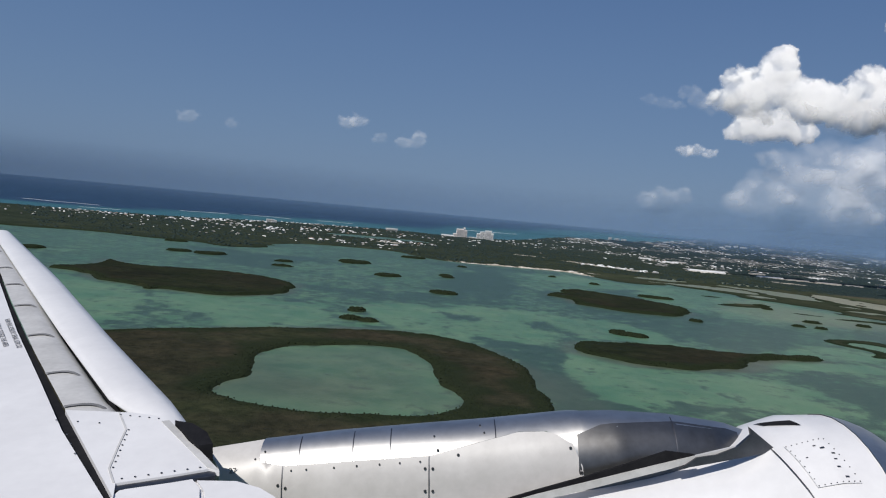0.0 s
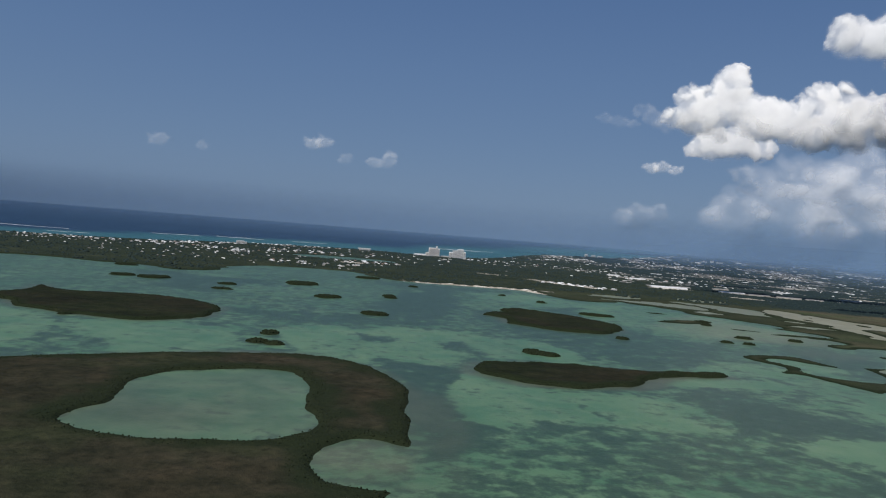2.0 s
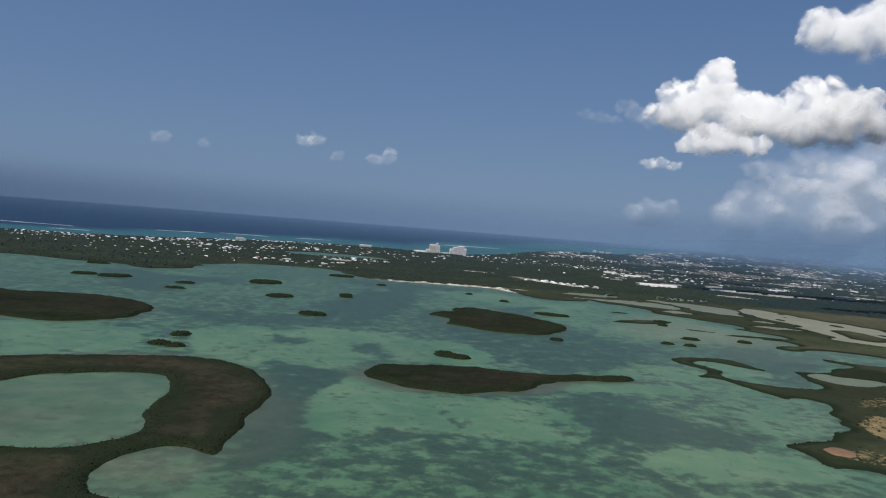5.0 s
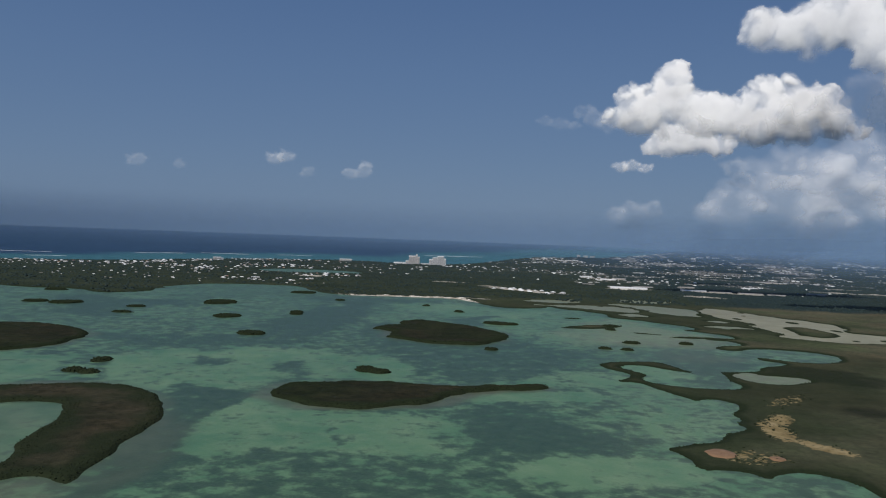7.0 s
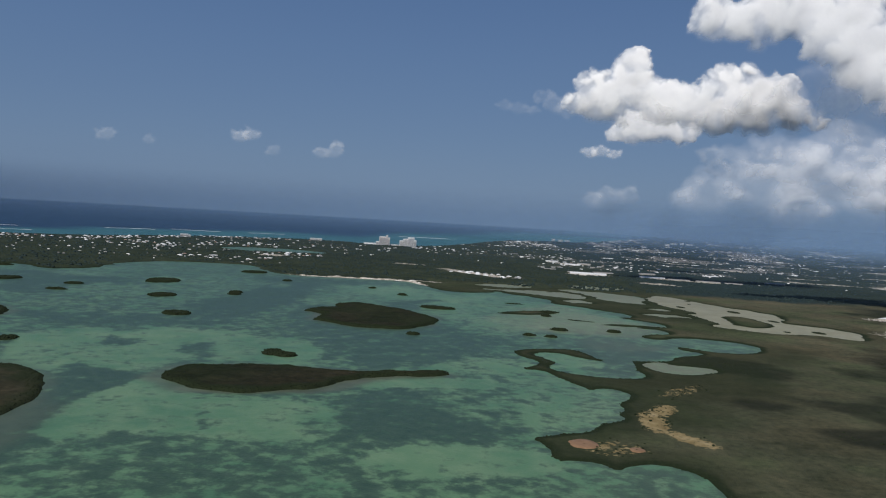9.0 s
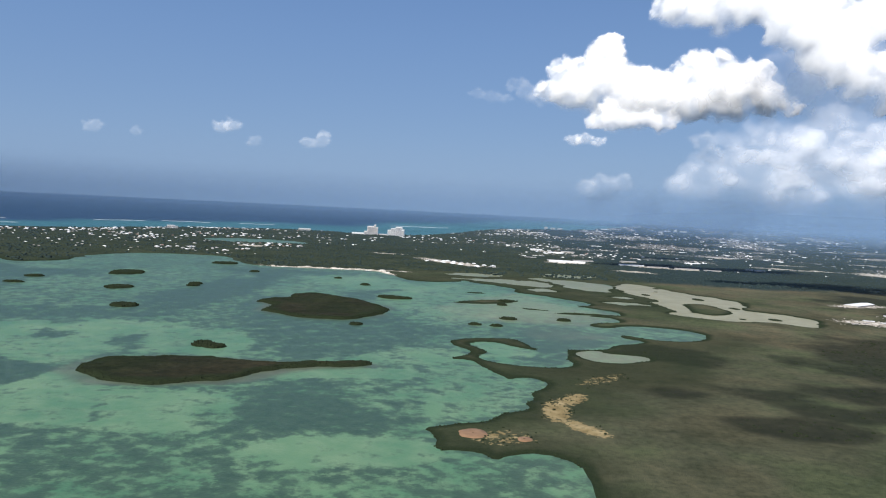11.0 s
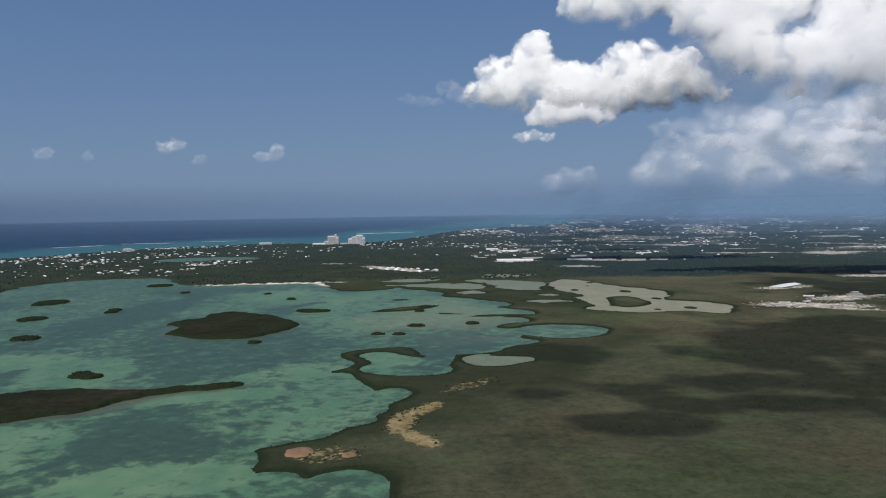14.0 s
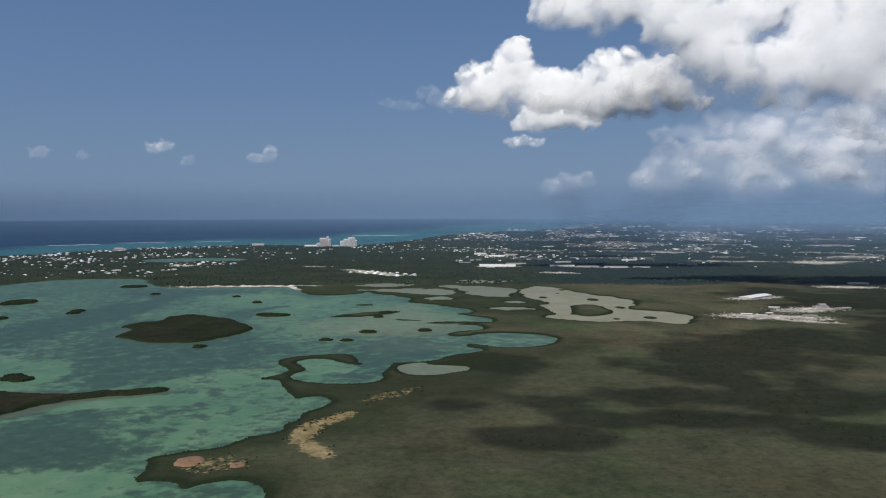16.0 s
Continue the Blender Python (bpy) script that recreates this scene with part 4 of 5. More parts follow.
# sheet added to whiten the hazy eastern horizon as well as for cloud
cloud("thin white sheet of cloud and haze low over the coast", 4400, [(1750, 340, 200), (2050, 380, 260), (2400, 380, 290), (2800, 380, 300), (3250, 380, 320), (3700, 380, 340), (2250, 250, 170), (2700, 240, 190),
      (2050, 560, 230), (2450, 580, 280), (2900, 580, 300), (3400, 580, 330)], 19, 0.7, 1.9, 14.0, 0.62, None, 0.4, 0.9, CLOUD_FAR, 2.2, False, belly=0.1)
# strong negative lean tips the normals down, painting this cloud as shaded
cloud("dark grey underside of a cloud, greyed by tipped normals", 3300, [(2132, 451, 37), (2202, 443, 52), (2295, 438, 56), (2410, 443, 65)], 17, 0.8, 1.3, 9.0, 0.6, None, 0.6, -0.7, CLOUD_FAR, 1.8)
for k, (label, at_y, lobes, cover) in enumerate([
        ("small puffy white cloud", 2493, [(709, 353, 25), (754, 358, 27), (798, 350, 21)], 0.75),
        ("small puffy white cloud", 2217, [(-318, 316, 26), (-288, 323, 28)], 0.46),
        ("faint shred of cloud", 2217, [(-220, 279, 22)], 0.2),
        ("small hazy white cloud", 2881, [(-205, 330, 30), (-150, 342, 34)], 0.34),
        ("faint hazy white cloud", 2863, [(-998, 352, 38)], 0.28),
        ("faint shred of cloud", 2863, [(-839, 341, 24)], 0.18),
        ("faint low cloud near the horizon", 4300, [(1126, 263, 90), (1237, 290, 60), (1040, 258, 60)], 0.26)]):
    cloud(label, at_y, lobes, 30 + k, cover * 1.25, 1.7, 3.0 if k < 6 else 7.0, 0.72, None, 0.26, drift=1.2, mat_=CLOUD_NEAR if k < 6 else CLOUD_FAR)

# ---- buildings ----
def box_bm(bm, x0, x1, y0, y1, z0, z1):
    m = Matrix.Translation(((x0 + x1) / 2, (y0 + y1) / 2, (z0 + z1) / 2)) @ Matrix.Diagonal((x1 - x0, y1 - y0, z1 - z0, 1))
    bmesh.ops.create_cube(bm, size=1.0, matrix=m)


def hip_roof(bm, w, d, z, h, over=0.5):
    a, b, r = w / 2 + over, d / 2 + over, max(0.2, w / 2 - d / 2)
    v = [bm.verts.new(p) for p in ((-a, -b, z), (a, -b, z), (a, b, z), (-a, b, z), (-r, 0, z + h), (r, 0, z + h), (-a, -b, z - 0.25), (a, -b, z - 0.25), (a, b, z - 0.25), (-a, b, z - 0.25))]
    for f in ((0, 1, 5, 4), (1, 2, 5), (2, 3, 4, 5), (3, 0, 4), (6, 9, 8, 7), (0, 6, 7, 1), (1, 7, 8, 2), (2, 8, 9, 3), (3, 9, 6, 0)):
        bm.faces.new([v[i] for i in f])


def house(label, w, d, h, wall, roof, flat=False):
    base = new("house", None)
    bm = bmesh.new()
    box_bm(bm, -w / 2, w / 2, -d / 2, d / 2, -1.0, h)
    walls = part("wall", bm, wall, base)
    bm = bmesh.new()
    if flat:
        box_bm(bm, -w / 2 - 0.3, w / 2 + 0.3, -d / 2 - 0.3, d / 2 + 0.3, h, h + 0.5)
    else:
        hip_roof(bm, w, d, h, d * 0.28)
    part("roof", bm, roof, base)
    for side in (-1, 1):
        for k in range(3):
            bm = bmesh.new()
            u = (k - 1) * w * 0.3
            box_bm(bm, u - 0.6, u + 0.6, side * d / 2 - 0.08, side * d / 2 + 0.08, h * 0.45, h * 0.75)
            part("window", bm, DARK_GLASS, walls)
    return tagged(base, label, "house", group="houses along the coast")


KINDS = [house("white villa with a white hipped roof", 7.5, 5, 2.6, WHITEWASH, ROOF_WHITE), house("white villa with a grey hipped roof", 8, 5.5, 2.4, WHITEWASH, ROOF_GREY),
         house("cream house with a terracotta roof", 7, 5, 2.2, CREAM, ROOF_RED), house("white flat-roofed block of flats", 11, 5, 3.4, WHITEWASH, ROOF_WHITE, True),
         house("cream house with a grey hipped roof", 6, 4.5, 2.2, CREAM, ROOF_GREY), house("large white house with a pale roof", 9.5, 6, 2.8, WHITEWASH, ROOF_WHITE)]
# districts: middle, half sizes, turn, houses built one by one
DISTRICTS = [(-880, 2180, 170, 60, 12, 40), (-690, 2480, 60, 210, -20, 44), (-420, 2850, 200, 70, 25, 40), (-560, 2150, 180, 110, 0, 34), (-220, 1770, 110, 60, 0, 22),
             (-120, 2010, 90, 60, 0, 18), (-300, 2380, 160, 120, 0, 26), (370, 1720, 90, 34, -40, 26), (-30, 2600, 200, 130, 0, 14), (300, 2900, 180, 120, 0, 22), (760, 2330, 160, 90, -20, 30)]
placed = []
r_h = np.random.default_rng(77)
first = {}
for cx, cy, rx, ry, turn, count in DISTRICTS:
    c, s = math.cos(radians(turn)), math.sin(radians(turn))
    done = 0
    for _ in range(count * 8):
        if done >= count:
            break
        u, v = r_h.uniform(-1, 1) * rx, r_h.uniform(-1, 1) * ry
        x, y = cx + u * c - v * s, cy + u * s + v * c
        if any((x - a) ** 2 + (y - b) ** 2 < 11 ** 2 for a, b in placed) or on_land(np.array([x]), np.array([y]))[0] < 12:
            continue
        k = int(r_h.choice(6, p=[0.24, 0.2, 0.14, 0.14, 0.14, 0.14]))
        m = pose(x, y, float(lift(x, y)) + 0.6, 0, 0, r_h.uniform(-25, 25) + 90 * int(r_h.random() < 0.3))
        if k in first:
            copy_thing(KINDS[k], m)
        else:
            KINDS[k].matrix_basis = m
            first[k] = 1
        placed.append((x, y))
        done += 1


def far_houses(name, label, count, accept, box, size, seed, mat, roof_h):
    """Houses too small to tell apart: boxes under ridged roofs, in one mesh."""
    r = np.random.default_rng(seed)
    x, y = r.uniform(box[0], box[1], count), r.uniform(box[2], box[3], count)
    ok = accept(x, y, r.random(count))
    x, y = x[ok], y[ok]
    k = len(x)
    w, d, h = size[0] + (size[1] - size[0]) * r.random(k) ** 2.2 * 1.7, r.uniform(*size, k) * 0.6, r.uniform(1.1, 2.6, k)
    a = r.uniform(-0.35, 0.35, k)
    unit = np.array([(-1, -1, 0), (1, -1, 0), (1, 1, 0), (-1, 1, 0), (-1, -1, 1), (1, -1, 1), (1, 1, 1), (-1, 1, 1), (-0.7, 0, 2), (0.7, 0, 2)], float)
    quads = np.array([(0, 1, 5, 4), (1, 2, 6, 5), (2, 3, 7, 6), (3, 0, 4, 7), (4, 5, 9, 8), (6, 7, 8, 9), (5, 6, 9, 9), (7, 4, 8, 8)])
    px, py = unit[None, :, 0] * w[:, None] / 2, unit[None, :, 1] * d[:, None] / 2
    pz = np.where(unit[None, :, 2] == 0, -1.0, np.where(unit[None, :, 2] == 1, h[:, None], h[:, None] + roof_h))
    c, s = np.cos(a)[:, None], np.sin(a)[:, None]
    v = np.stack([x[:, None] + px * c - py * s, y[:, None] + px * s + py * c, pz + lift(x, y)[:, None] + 0.5], axis=-1).reshape(-1, 3)
    faces = [[int(i) + 10 * n for i in dict.fromkeys(q)] for n in range(k) for q in quads.tolist()]
    placed.extend(zip(x.tolist(), y.tolist()))
    return tagged(link_mesh(name, v, faces, mat, False), label, "houses", kind="stuff")


def town(x, y):
    """How closely the far country is built over."""
    return np.where(on_land(x, y) > 20, built_up(x, y), 0)


def seen(x, y):
    return np.abs(x - 280) < 0.62 * y + 100


far_houses("far_houses", "white houses scattered through the far woods", 3600, lambda x, y, r: (r < town(x, y)) & seen(x, y), (-1300, 2900, 1850, 4000), (3, 8), 81, TOWN, 0.8)
far_houses("far_houses", "cream houses scattered through the far woods", 3000, lambda x, y, r: (r < town(x, y)) & seen(x, y), (-1300, 2900, 1850, 4000), (3, 7), 83, TOWN, 0.8)
far_houses("far_houses", "pale houses near the horizon", 2400, lambda x, y, r: (r < town(x, y) * 0.8) & seen(x, y) & (np.hypot(x - MID[0], y - MID[1]) < 4600), (300, 3200, 3500, 4500), (6, 16), 89, TOWN, 0.8)
far_houses("far_sheds", "large pale sheds in the far town", 760, lambda x, y, r: (r < town(x, y) * 0.8) & (x > 450) & seen(x, y), (450, 2900, 1980, 4300), (9, 32), 85, TOWN, 0.7)
far_houses("coast_houses", "white houses crowded along the sea coast", 520,
           lambda x, y, r: (np.abs(on_land(x, y) - 55) < 45) & (y > 1900), (-1400, 1100, 1900, 4300), (4, 8), 87, TOWN, 0.8)


far_houses("shore_houses", "pale houses between the lagoon and the sea", 420,
           lambda x, y, r: (on_land(x, y) > 25) & (r < 0.25 + 0.75 * smooth01(fbm(x, y, 120, 4, 57), -0.2, 0.4)), (-1150, -60, 1560, 2350), (3, 7), 93, TOWN, 0.8)


def warehouse(label, x, y, w, d, h, turn, roof=None, wall=None):
    h, wall = h * 0.55, wall or CREAM
    base = new("warehouse", None)
    base.matrix_basis = pose(x, y, float(lift(x, y)) + 0.5, 0, 0, turn)
    bm = bmesh.new()
    box_bm(bm, -w / 2, w / 2, -d / 2, d / 2, -1.0, h)
    walls = part("wall", bm, wall, base)
    bm = bmesh.new()
    ridge, a, b = h + d * 0.07, w / 2 + 0.4, d / 2 + 0.4
    v = [bm.verts.new(p) for p in ((-a, -b, h), (a, -b, h), (a, 0, ridge), (-a, 0, ridge), (a, b, h), (-a, b, h))]
    for f in ((0, 1, 2, 3), (3, 2, 4, 5), (0, 3, 5), (1, 4, 2), (0, 5, 4, 1)):
        bm.faces.new([v[i] for i in f])
    part("roof", bm, roof or ROOF_WHITE, base)
    for k in range(3):
        bm = bmesh.new()
        u = (k - 1) * w * 0.28
        box_bm(bm, u - 2, u + 2, -d / 2 - 0.1, -d / 2 + 0.1, 0, h * 0.7)
        part("door", bm, ROOF_GREY, walls)
    placed.append((x, y))
    return tagged(base, label, "warehouse", group="warehouses beyond the marsh")


for x, y, w, d, h, turn in ((640, 1940, 88, 30, 7, -3), (625, 1975, 60, 20, 6, -3), (690, 2010, 50, 22, 6, 5), (800, 1945, 60, 18, 6, -6), (860, 1925, 50, 16, 5, -6), (925, 1905, 56, 18, 6, -8),
                            (985, 1900, 40, 16, 5, -8), (660, 2330, 46, 26, 6, -20), (705, 2400, 40, 24, 6, -20), (610, 2440, 36, 20, 8, 0), (1200, 2520, 50, 24, 6, 0),
                            (1010, 2150, 40, 18, 5, 0), (1120, 1990, 46, 18, 6, -4), (820, 2080, 40, 18, 6, 8), (560, 2060, 30, 14, 5, 0), (1300, 1500, 34, 14, 5, -10)):
    if y in (1940, 2330, 2440, 1945, 2150):
        warehouse("long white warehouse with a sheet-metal roof", x, y, w, d, h, turn, None, WHITEWASH)
    else:
        warehouse("long cream warehouse with a grey sheet-metal roof", x, y, w, d, h, turn, ROOF_GREY)
warehouse("pale shed with a long sheet-metal roof in a clearing", 1024, 1278, 66, 22, 5, 42)
for x, y, w, d, h, turn in ((1070, 1152, 20, 10, 4, 10), (935, 1075, 14, 6, 3, -12), (970, 1085, 9, 6, 2.5, 15), (1015, 1060, 16, 6, 3, -8), (1060, 1120, 12, 8, 3, 20), (1085, 1180, 10, 6, 3, 5), (900, 1040, 8, 5, 2.5, 0), (1100, 1140, 14, 8, 3, 12), (1010, 1110, 12, 7, 3, 0), (950, 1060, 12, 6, 3, -10), (985, 1035, 10, 6, 3, 10), (920, 1052, 9, 5, 2.5, 0), (1030, 1090, 10, 6, 3, 20), (1000, 1145, 14, 7, 3, -14), (1250, 1440, 16, 8, 4, 0)):
    warehouse("small pale building in a cleared yard", x, y, w, d, h, turn, ROOF_GREY if (x + y) % 3 else None)


def rubble(count, boxes, seed):
    """Heaps of rubble, parked plant and stacked goods in the cleared yards."""
    r = np.random.default_rng(seed)
    p = []
    for cx, cy, rx, ry, turn in boxes:
        c, s = math.cos(radians(turn)), math.sin(radians(turn))
        for _ in range(count):
            u, v = r.uniform(-1, 1) * rx, r.uniform(-1, 1) * ry
            p.append((cx + u * c - v * s, cy + u * s + v * c, 0.9))
    v, f = lumps(1, p, r.uniform(0.3, 1.3, len(p)), seed, 0.6, 0.4)
    return tagged(link_mesh("rubble", v, f, RUBBLE, False), "heaps of pale rubble and stacked goods in cleared yards", "rubble", kind="stuff")


rubble(150, [(960, 1050, 78, 36, -12), (1040, 1130, 60, 34, 20), (1020, 1270, 50, 20, 20), (370, 1720, 100, 24, -40), (1250, 1440, 60, 26, -10)], 91)


def hotel(label, x, y, blocks, wall, turn=0.0):
    """A hotel: blocks of (x0, x1, depth, height) with floor bands and balconies."""
    base = new("hotel", None)
    base.matrix_basis = pose(x, y, float(lift(x, y)), 0, 0, turn)
    for x0, x1, d, h in blocks:
        bm = bmesh.new()
        box_bm(bm, x0, x1, -d / 2, d / 2, -1, h)
        walls = part("wall", bm, wall, base)
        bm = bmesh.new()
        box_bm(bm, x0 - 0.4, x1 + 0.4, -d / 2 - 0.4, d / 2 + 0.4, h, h + 0.8)
        part("roof", bm, ROOF_WHITE, base)
        floors = int(h // 2.6)
        for k in range(floors):
            z = 1.0 + k * 2.6
            bm = bmesh.new()
            box_bm(bm, x0 + 0.8, x1 - 0.8, -d / 2 - 0.12, -d / 2 + 0.3, z + 0.5, z + 0.9)
            part("window_band", bm, DARK_GLASS, walls)
            bm = bmesh.new()
            box_bm(bm, x0 + 0.3, x1 - 0.3, -d / 2 - 1.2, -d / 2, z - 0.5, z - 0.2)
            box_bm(bm, x0 + 0.3, x1 - 0.3, -d / 2 - 1.2, -d / 2 - 1.05, z - 0.2, z + 0.35)
            part("balcony", bm, WHITEWASH, walls)
    placed.append((x, y))
    return tagged(base, label, "hotel", group="beach hotels")


hotel("pink hotel tower with a white lift shaft", 40, 2945, [(-20, 6, 16, 33), (6, 12, 14, 39), (12, 20, 16, 30), (-32, -20, 14, 14)], PINK, 4)
hotel("stepped white hotel block with balconies", 128, 2948, [(-31, -18, 16, 22), (-18, 0, 16, 29), (0, 24, 16, 35), (24, 32, 14, 26)], HOTEL_WHITE, -3)
hotel("low white beach pavilion", -12, 2938, [(-24, 22, 18, 7)], HOTEL_WHITE, 2)
hotel("low cream hotel wing", 82, 2930, [(-14, 14, 10, 6)], CREAM, 0)
hotel("white apartment block on the coast", -610, 2640, [(-16, 10, 10, 12), (10, 18, 9, 9)], WHITEWASH, 20)
hotel("white apartment block on the coast", -230, 3000, [(-22, 24, 10, 9)], WHITEWASH, 5)
hotel("far white tower blocks near the horizon", 830, 3950, [(-40, -24, 12, 12), (-8, 14, 12, 9), (26, 50, 12, 8)], WHITEWASH, 0)
hotel("far white tower blocks near the horizon", 1480, 4100, [(-50, -20, 12, 8), (0, 14, 12, 13), (30, 64, 12, 8)], WHITEWASH, 0)

# trees keep clear of the buildings
CELL = 12.0
taken = {(int(a // CELL), int(b // CELL)) for a, b in placed}


def wooded(x, y, r):
    free = np.array([(int(a // CELL), int(b // CELL)) not in taken for a, b in zip(x, y)])
    pale = np.zeros(len(x), bool)
    for cx, cy, rx, ry, turn in PALE_SPOTS:
        pale |= oval(x, y, cx, cy, rx, ry, turn) > 0
    return free & ~pale & (on_land(x, y) > 8) & (wood_edge(x, y) > 0.5) & (np.abs(x - 280) < 0.62 * y + 150)


scatter("far_woods", "dark woodland between the houses", 70000, (-1300, 2600, 1230, 3600), wooded, (1.6, 3.4), 1, 43, WOODS)

# ---- surf on the reef ----
SURF = plain("surf_foam", (0.5, 0.55, 0.56), (0.8, 0.82, 0.82), 0.2, 0.9)


def surf(x0, y0, x1, y1, width, seed):
    """A broken line of foam."""
    r = np.random.default_rng(seed)
    n = 40
    t = np.linspace(0, 1, n)
    x, y = x0 + (x1 - x0) * t, y0 + (y1 - y0) * t + fbm(t * 100, t * 0 + seed, 30, 3, seed) * 14
    w = width * np.clip(0.2 + fbm(t * 100, t * 0 + 9 + seed, 14, 3, seed + 5) * 0.9, 0.03, 0.7) * np.sin(math.pi * np.clip(t, 0.02, 0.98)) ** 0.4
    z = lift(x, y)
    rows = []
    for side, up in ((-1, 0.05), (-0.4, 0.5), (0.4, 0.55), (1, 0.05)):
        yy = y + side * w
        rows.append(np.stack([x, yy, lift(x, yy) + up], axis=-1))
    v = np.stack(rows, axis=1).reshape(-1, 3)
    ob = link_mesh("surf", v, grid_faces(n, 4), SURF)
    return tagged(ob, "white surf breaking on the outer reef", "surf", group="lines of surf")


for k, (x0, y0, x1, y1, w) in enumerate(((-1040, 2970, -880, 3080, 8), (-850, 3165, -660, 3200, 9), (-1500, 2700, -1250, 2760, 8), (40, 3670, 310, 3712, 9), (-560, 3250, -420, 3300, 7), (-1190, 2480, -1080, 2540, 6))):
    surf(x0, y0, x1, y1, w, k + 1)

# ---- mud pools in the marsh ----
MUD = plain("red_brown_mud", (0.15, 0.084, 0.042), (0.215, 0.128, 0.07), 0.3, 0.9)


def mud_pool(x, y, rx, ry, seed):
    rings = []
    for k, s in enumerate((1.0, 0.9, 0.5, 0.05)):
        ring = []
        for a in np.linspace(0, 6.283, 37)[:-1]:
            w = 1 + 0.16 * float(fbm(np.array(math.cos(a) * 2 + seed), np.array(math.sin(a) * 2), 1.0, 3, seed))
            ring.append((x + rx * s * w * math.cos(a), y + ry * s * w * math.sin(a), (0.2, 1.35, 1.38, 1.38)[k]))
        rings.append(ring)
    v = [p for ring in rings for p in ring]
    f = [(i * 36 + j, i * 36 + (j + 1) % 36, (i + 1) * 36 + (j + 1) % 36, (i + 1) * 36 + j) for i in range(3) for j in range(36)]
    return tagged(link_mesh("mud_pool", v, f, MUD), "shallow red-brown mud pool in the marsh", "pool", group="mud pools in the marsh")


mud_pool(390, 450, 8.5, 9, 3)
mud_pool(419.5, 444, 4.6, 5, 5)

# ---- the airplane's port wing and engine, beside the start of the flight ----
PAINT = plain("white_aircraft_paint", (0.58, 0.575, 0.585), (0.66, 0.655, 0.665), 1.2, 0.38, coat=0.2)
PAINT_WARM = plain("warm_grey_aircraft_paint", (0.40, 0.385, 0.375), (0.50, 0.485, 0.475), 1.6, 0.42, coat=0.1)
PAINT_GREY = plain("grey_aircraft_paint", (0.36, 0.355, 0.35), (0.50, 0.495, 0.49), 2.5, 0.45)
STEEL = plain("brushed_metal", (0.44, 0.43, 0.42), (0.60, 0.59, 0.575), 1.5, 0.43, 1.0, 0.05, 0.01)
STEEL_DARK = plain("dull_dark_metal", (0.1, 0.1, 0.11), (0.18, 0.18, 0.19), 2.0, 0.42, 1.0)
STEEL_MID = plain("darker_brushed_metal", (0.15, 0.145, 0.14), (0.25, 0.245, 0.24), 1.5, 0.40, 1.0, 0.05, 0.01)
LETTERING = plain("dark_grey_lettering", (0.10, 0.10, 0.11), (0.16, 0.16, 0.17), 3.0, 0.6)
# black of the rubber seal, and of painted shade in gaps and hollows
RUBBER_AND_SHADE = plain("black_for_seals_and_shade", (0.006, 0.006, 0.008), (0.016, 0.016, 0.018), 3.0, 0.9)
RUBBER_AND_SHADE.node_tree.nodes["Principled BSDF"].inputs["Specular IOR Level"].default_value = 0.1
SEAM_GREY = plain("grey_seam_shadow", (0.13, 0.13, 0.135), (0.22, 0.22, 0.225), 3.0, 0.7)

plane = new("airplane", None)
plane.matrix_basis = look((7.587, 4.505, 89.621), (7.565, 6.502, 89.527), 5.3) @ pose(0, 0, 0, -90)
tagged(plane, "white airliner wing and engine with bare metal pylon", "airplane")


def wing_z(y):
    return -1.40 + 0.2016 * (y - 5.52)


def slab(name, outline, top, thick, mat_, parent, label="", bevel=0.0):
    """A plate lying in the wing's plane: outline of x, y; top above the skin."""
    bm = bmesh.new()
    hi = [bm.verts.new((x, y, wing_z(y) + top)) for x, y in outline]
    lo = [bm.verts.new((x, y, wing_z(y) + top - thick)) for x, y in outline]
    bm.faces.new(hi)
    bm.faces.new(lo[::-1])
    n = len(outline)
    for k in range(n):
        bm.faces.new((hi[k], lo[k], lo[(k + 1) % n], hi[(k + 1) % n]))
    bmesh.ops.recalc_face_normals(bm, faces=bm.faces)
    if bevel:
        bmesh.ops.bevel(bm, geom=list(bm.edges), offset=bevel, segments=2, affect="EDGES")
    return part(name, bm, mat_, parent, label)


def loft(name, rings, mat_, parent, label="", closed=False):
    """A skin over rows of points."""
    rows, cols = len(rings), len(rings[0])
    verts = [p for ring in rings for p in ring]
    faces = []
    for i in range(rows - 1):
        for j in range(cols if closed else cols - 1):
            k = (j + 1) % cols
            faces.append((i * cols + j, i * cols + k, (i + 1) * cols + k, (i + 1) * cols + j))
    ob = link_mesh(name, verts, faces, mat_, True, parent)
    if label:
        ob["label"] = label
    return ob


def line(a, b, n):
    return [(a[0] + (b[0] - a[0]) * k / (n - 1), a[1] + (b[1] - a[1]) * k / (n - 1)) for k in range(n)]


def between(table, x):
    return float(np.interp(x, [p[0] for p in table], [p[1] for p in table]))


skin_ob = slab("wing_skin", [(-1.26, 3.6), (-2.09, 4.81), (-2.83, 5.79), (-3.53, 6.82), (-4.48, 8.2), (-5.83, 10.26), (-8.36, 13.9), (-10.4, 13.9), (-8.2, 3.6)], 0.0, 0.28, PAINT, plane)
slab("seal", [(-1.2, 3.6), (-2.02, 4.81), (-2.98, 6.16), (-3.97, 7.57), (-5.22, 9.42), (-6.2, 10.91), (-8.24, 13.9), (-8.36, 13.9), (-5.83, 10.26), (-4.48, 8.2), (-3.53, 6.82), (-2.83, 5.79), (-2.09, 4.81), (-1.26, 3.6)],
     -0.03, 0.2, RUBBER_AND_SHADE, plane, "black rubber seal")
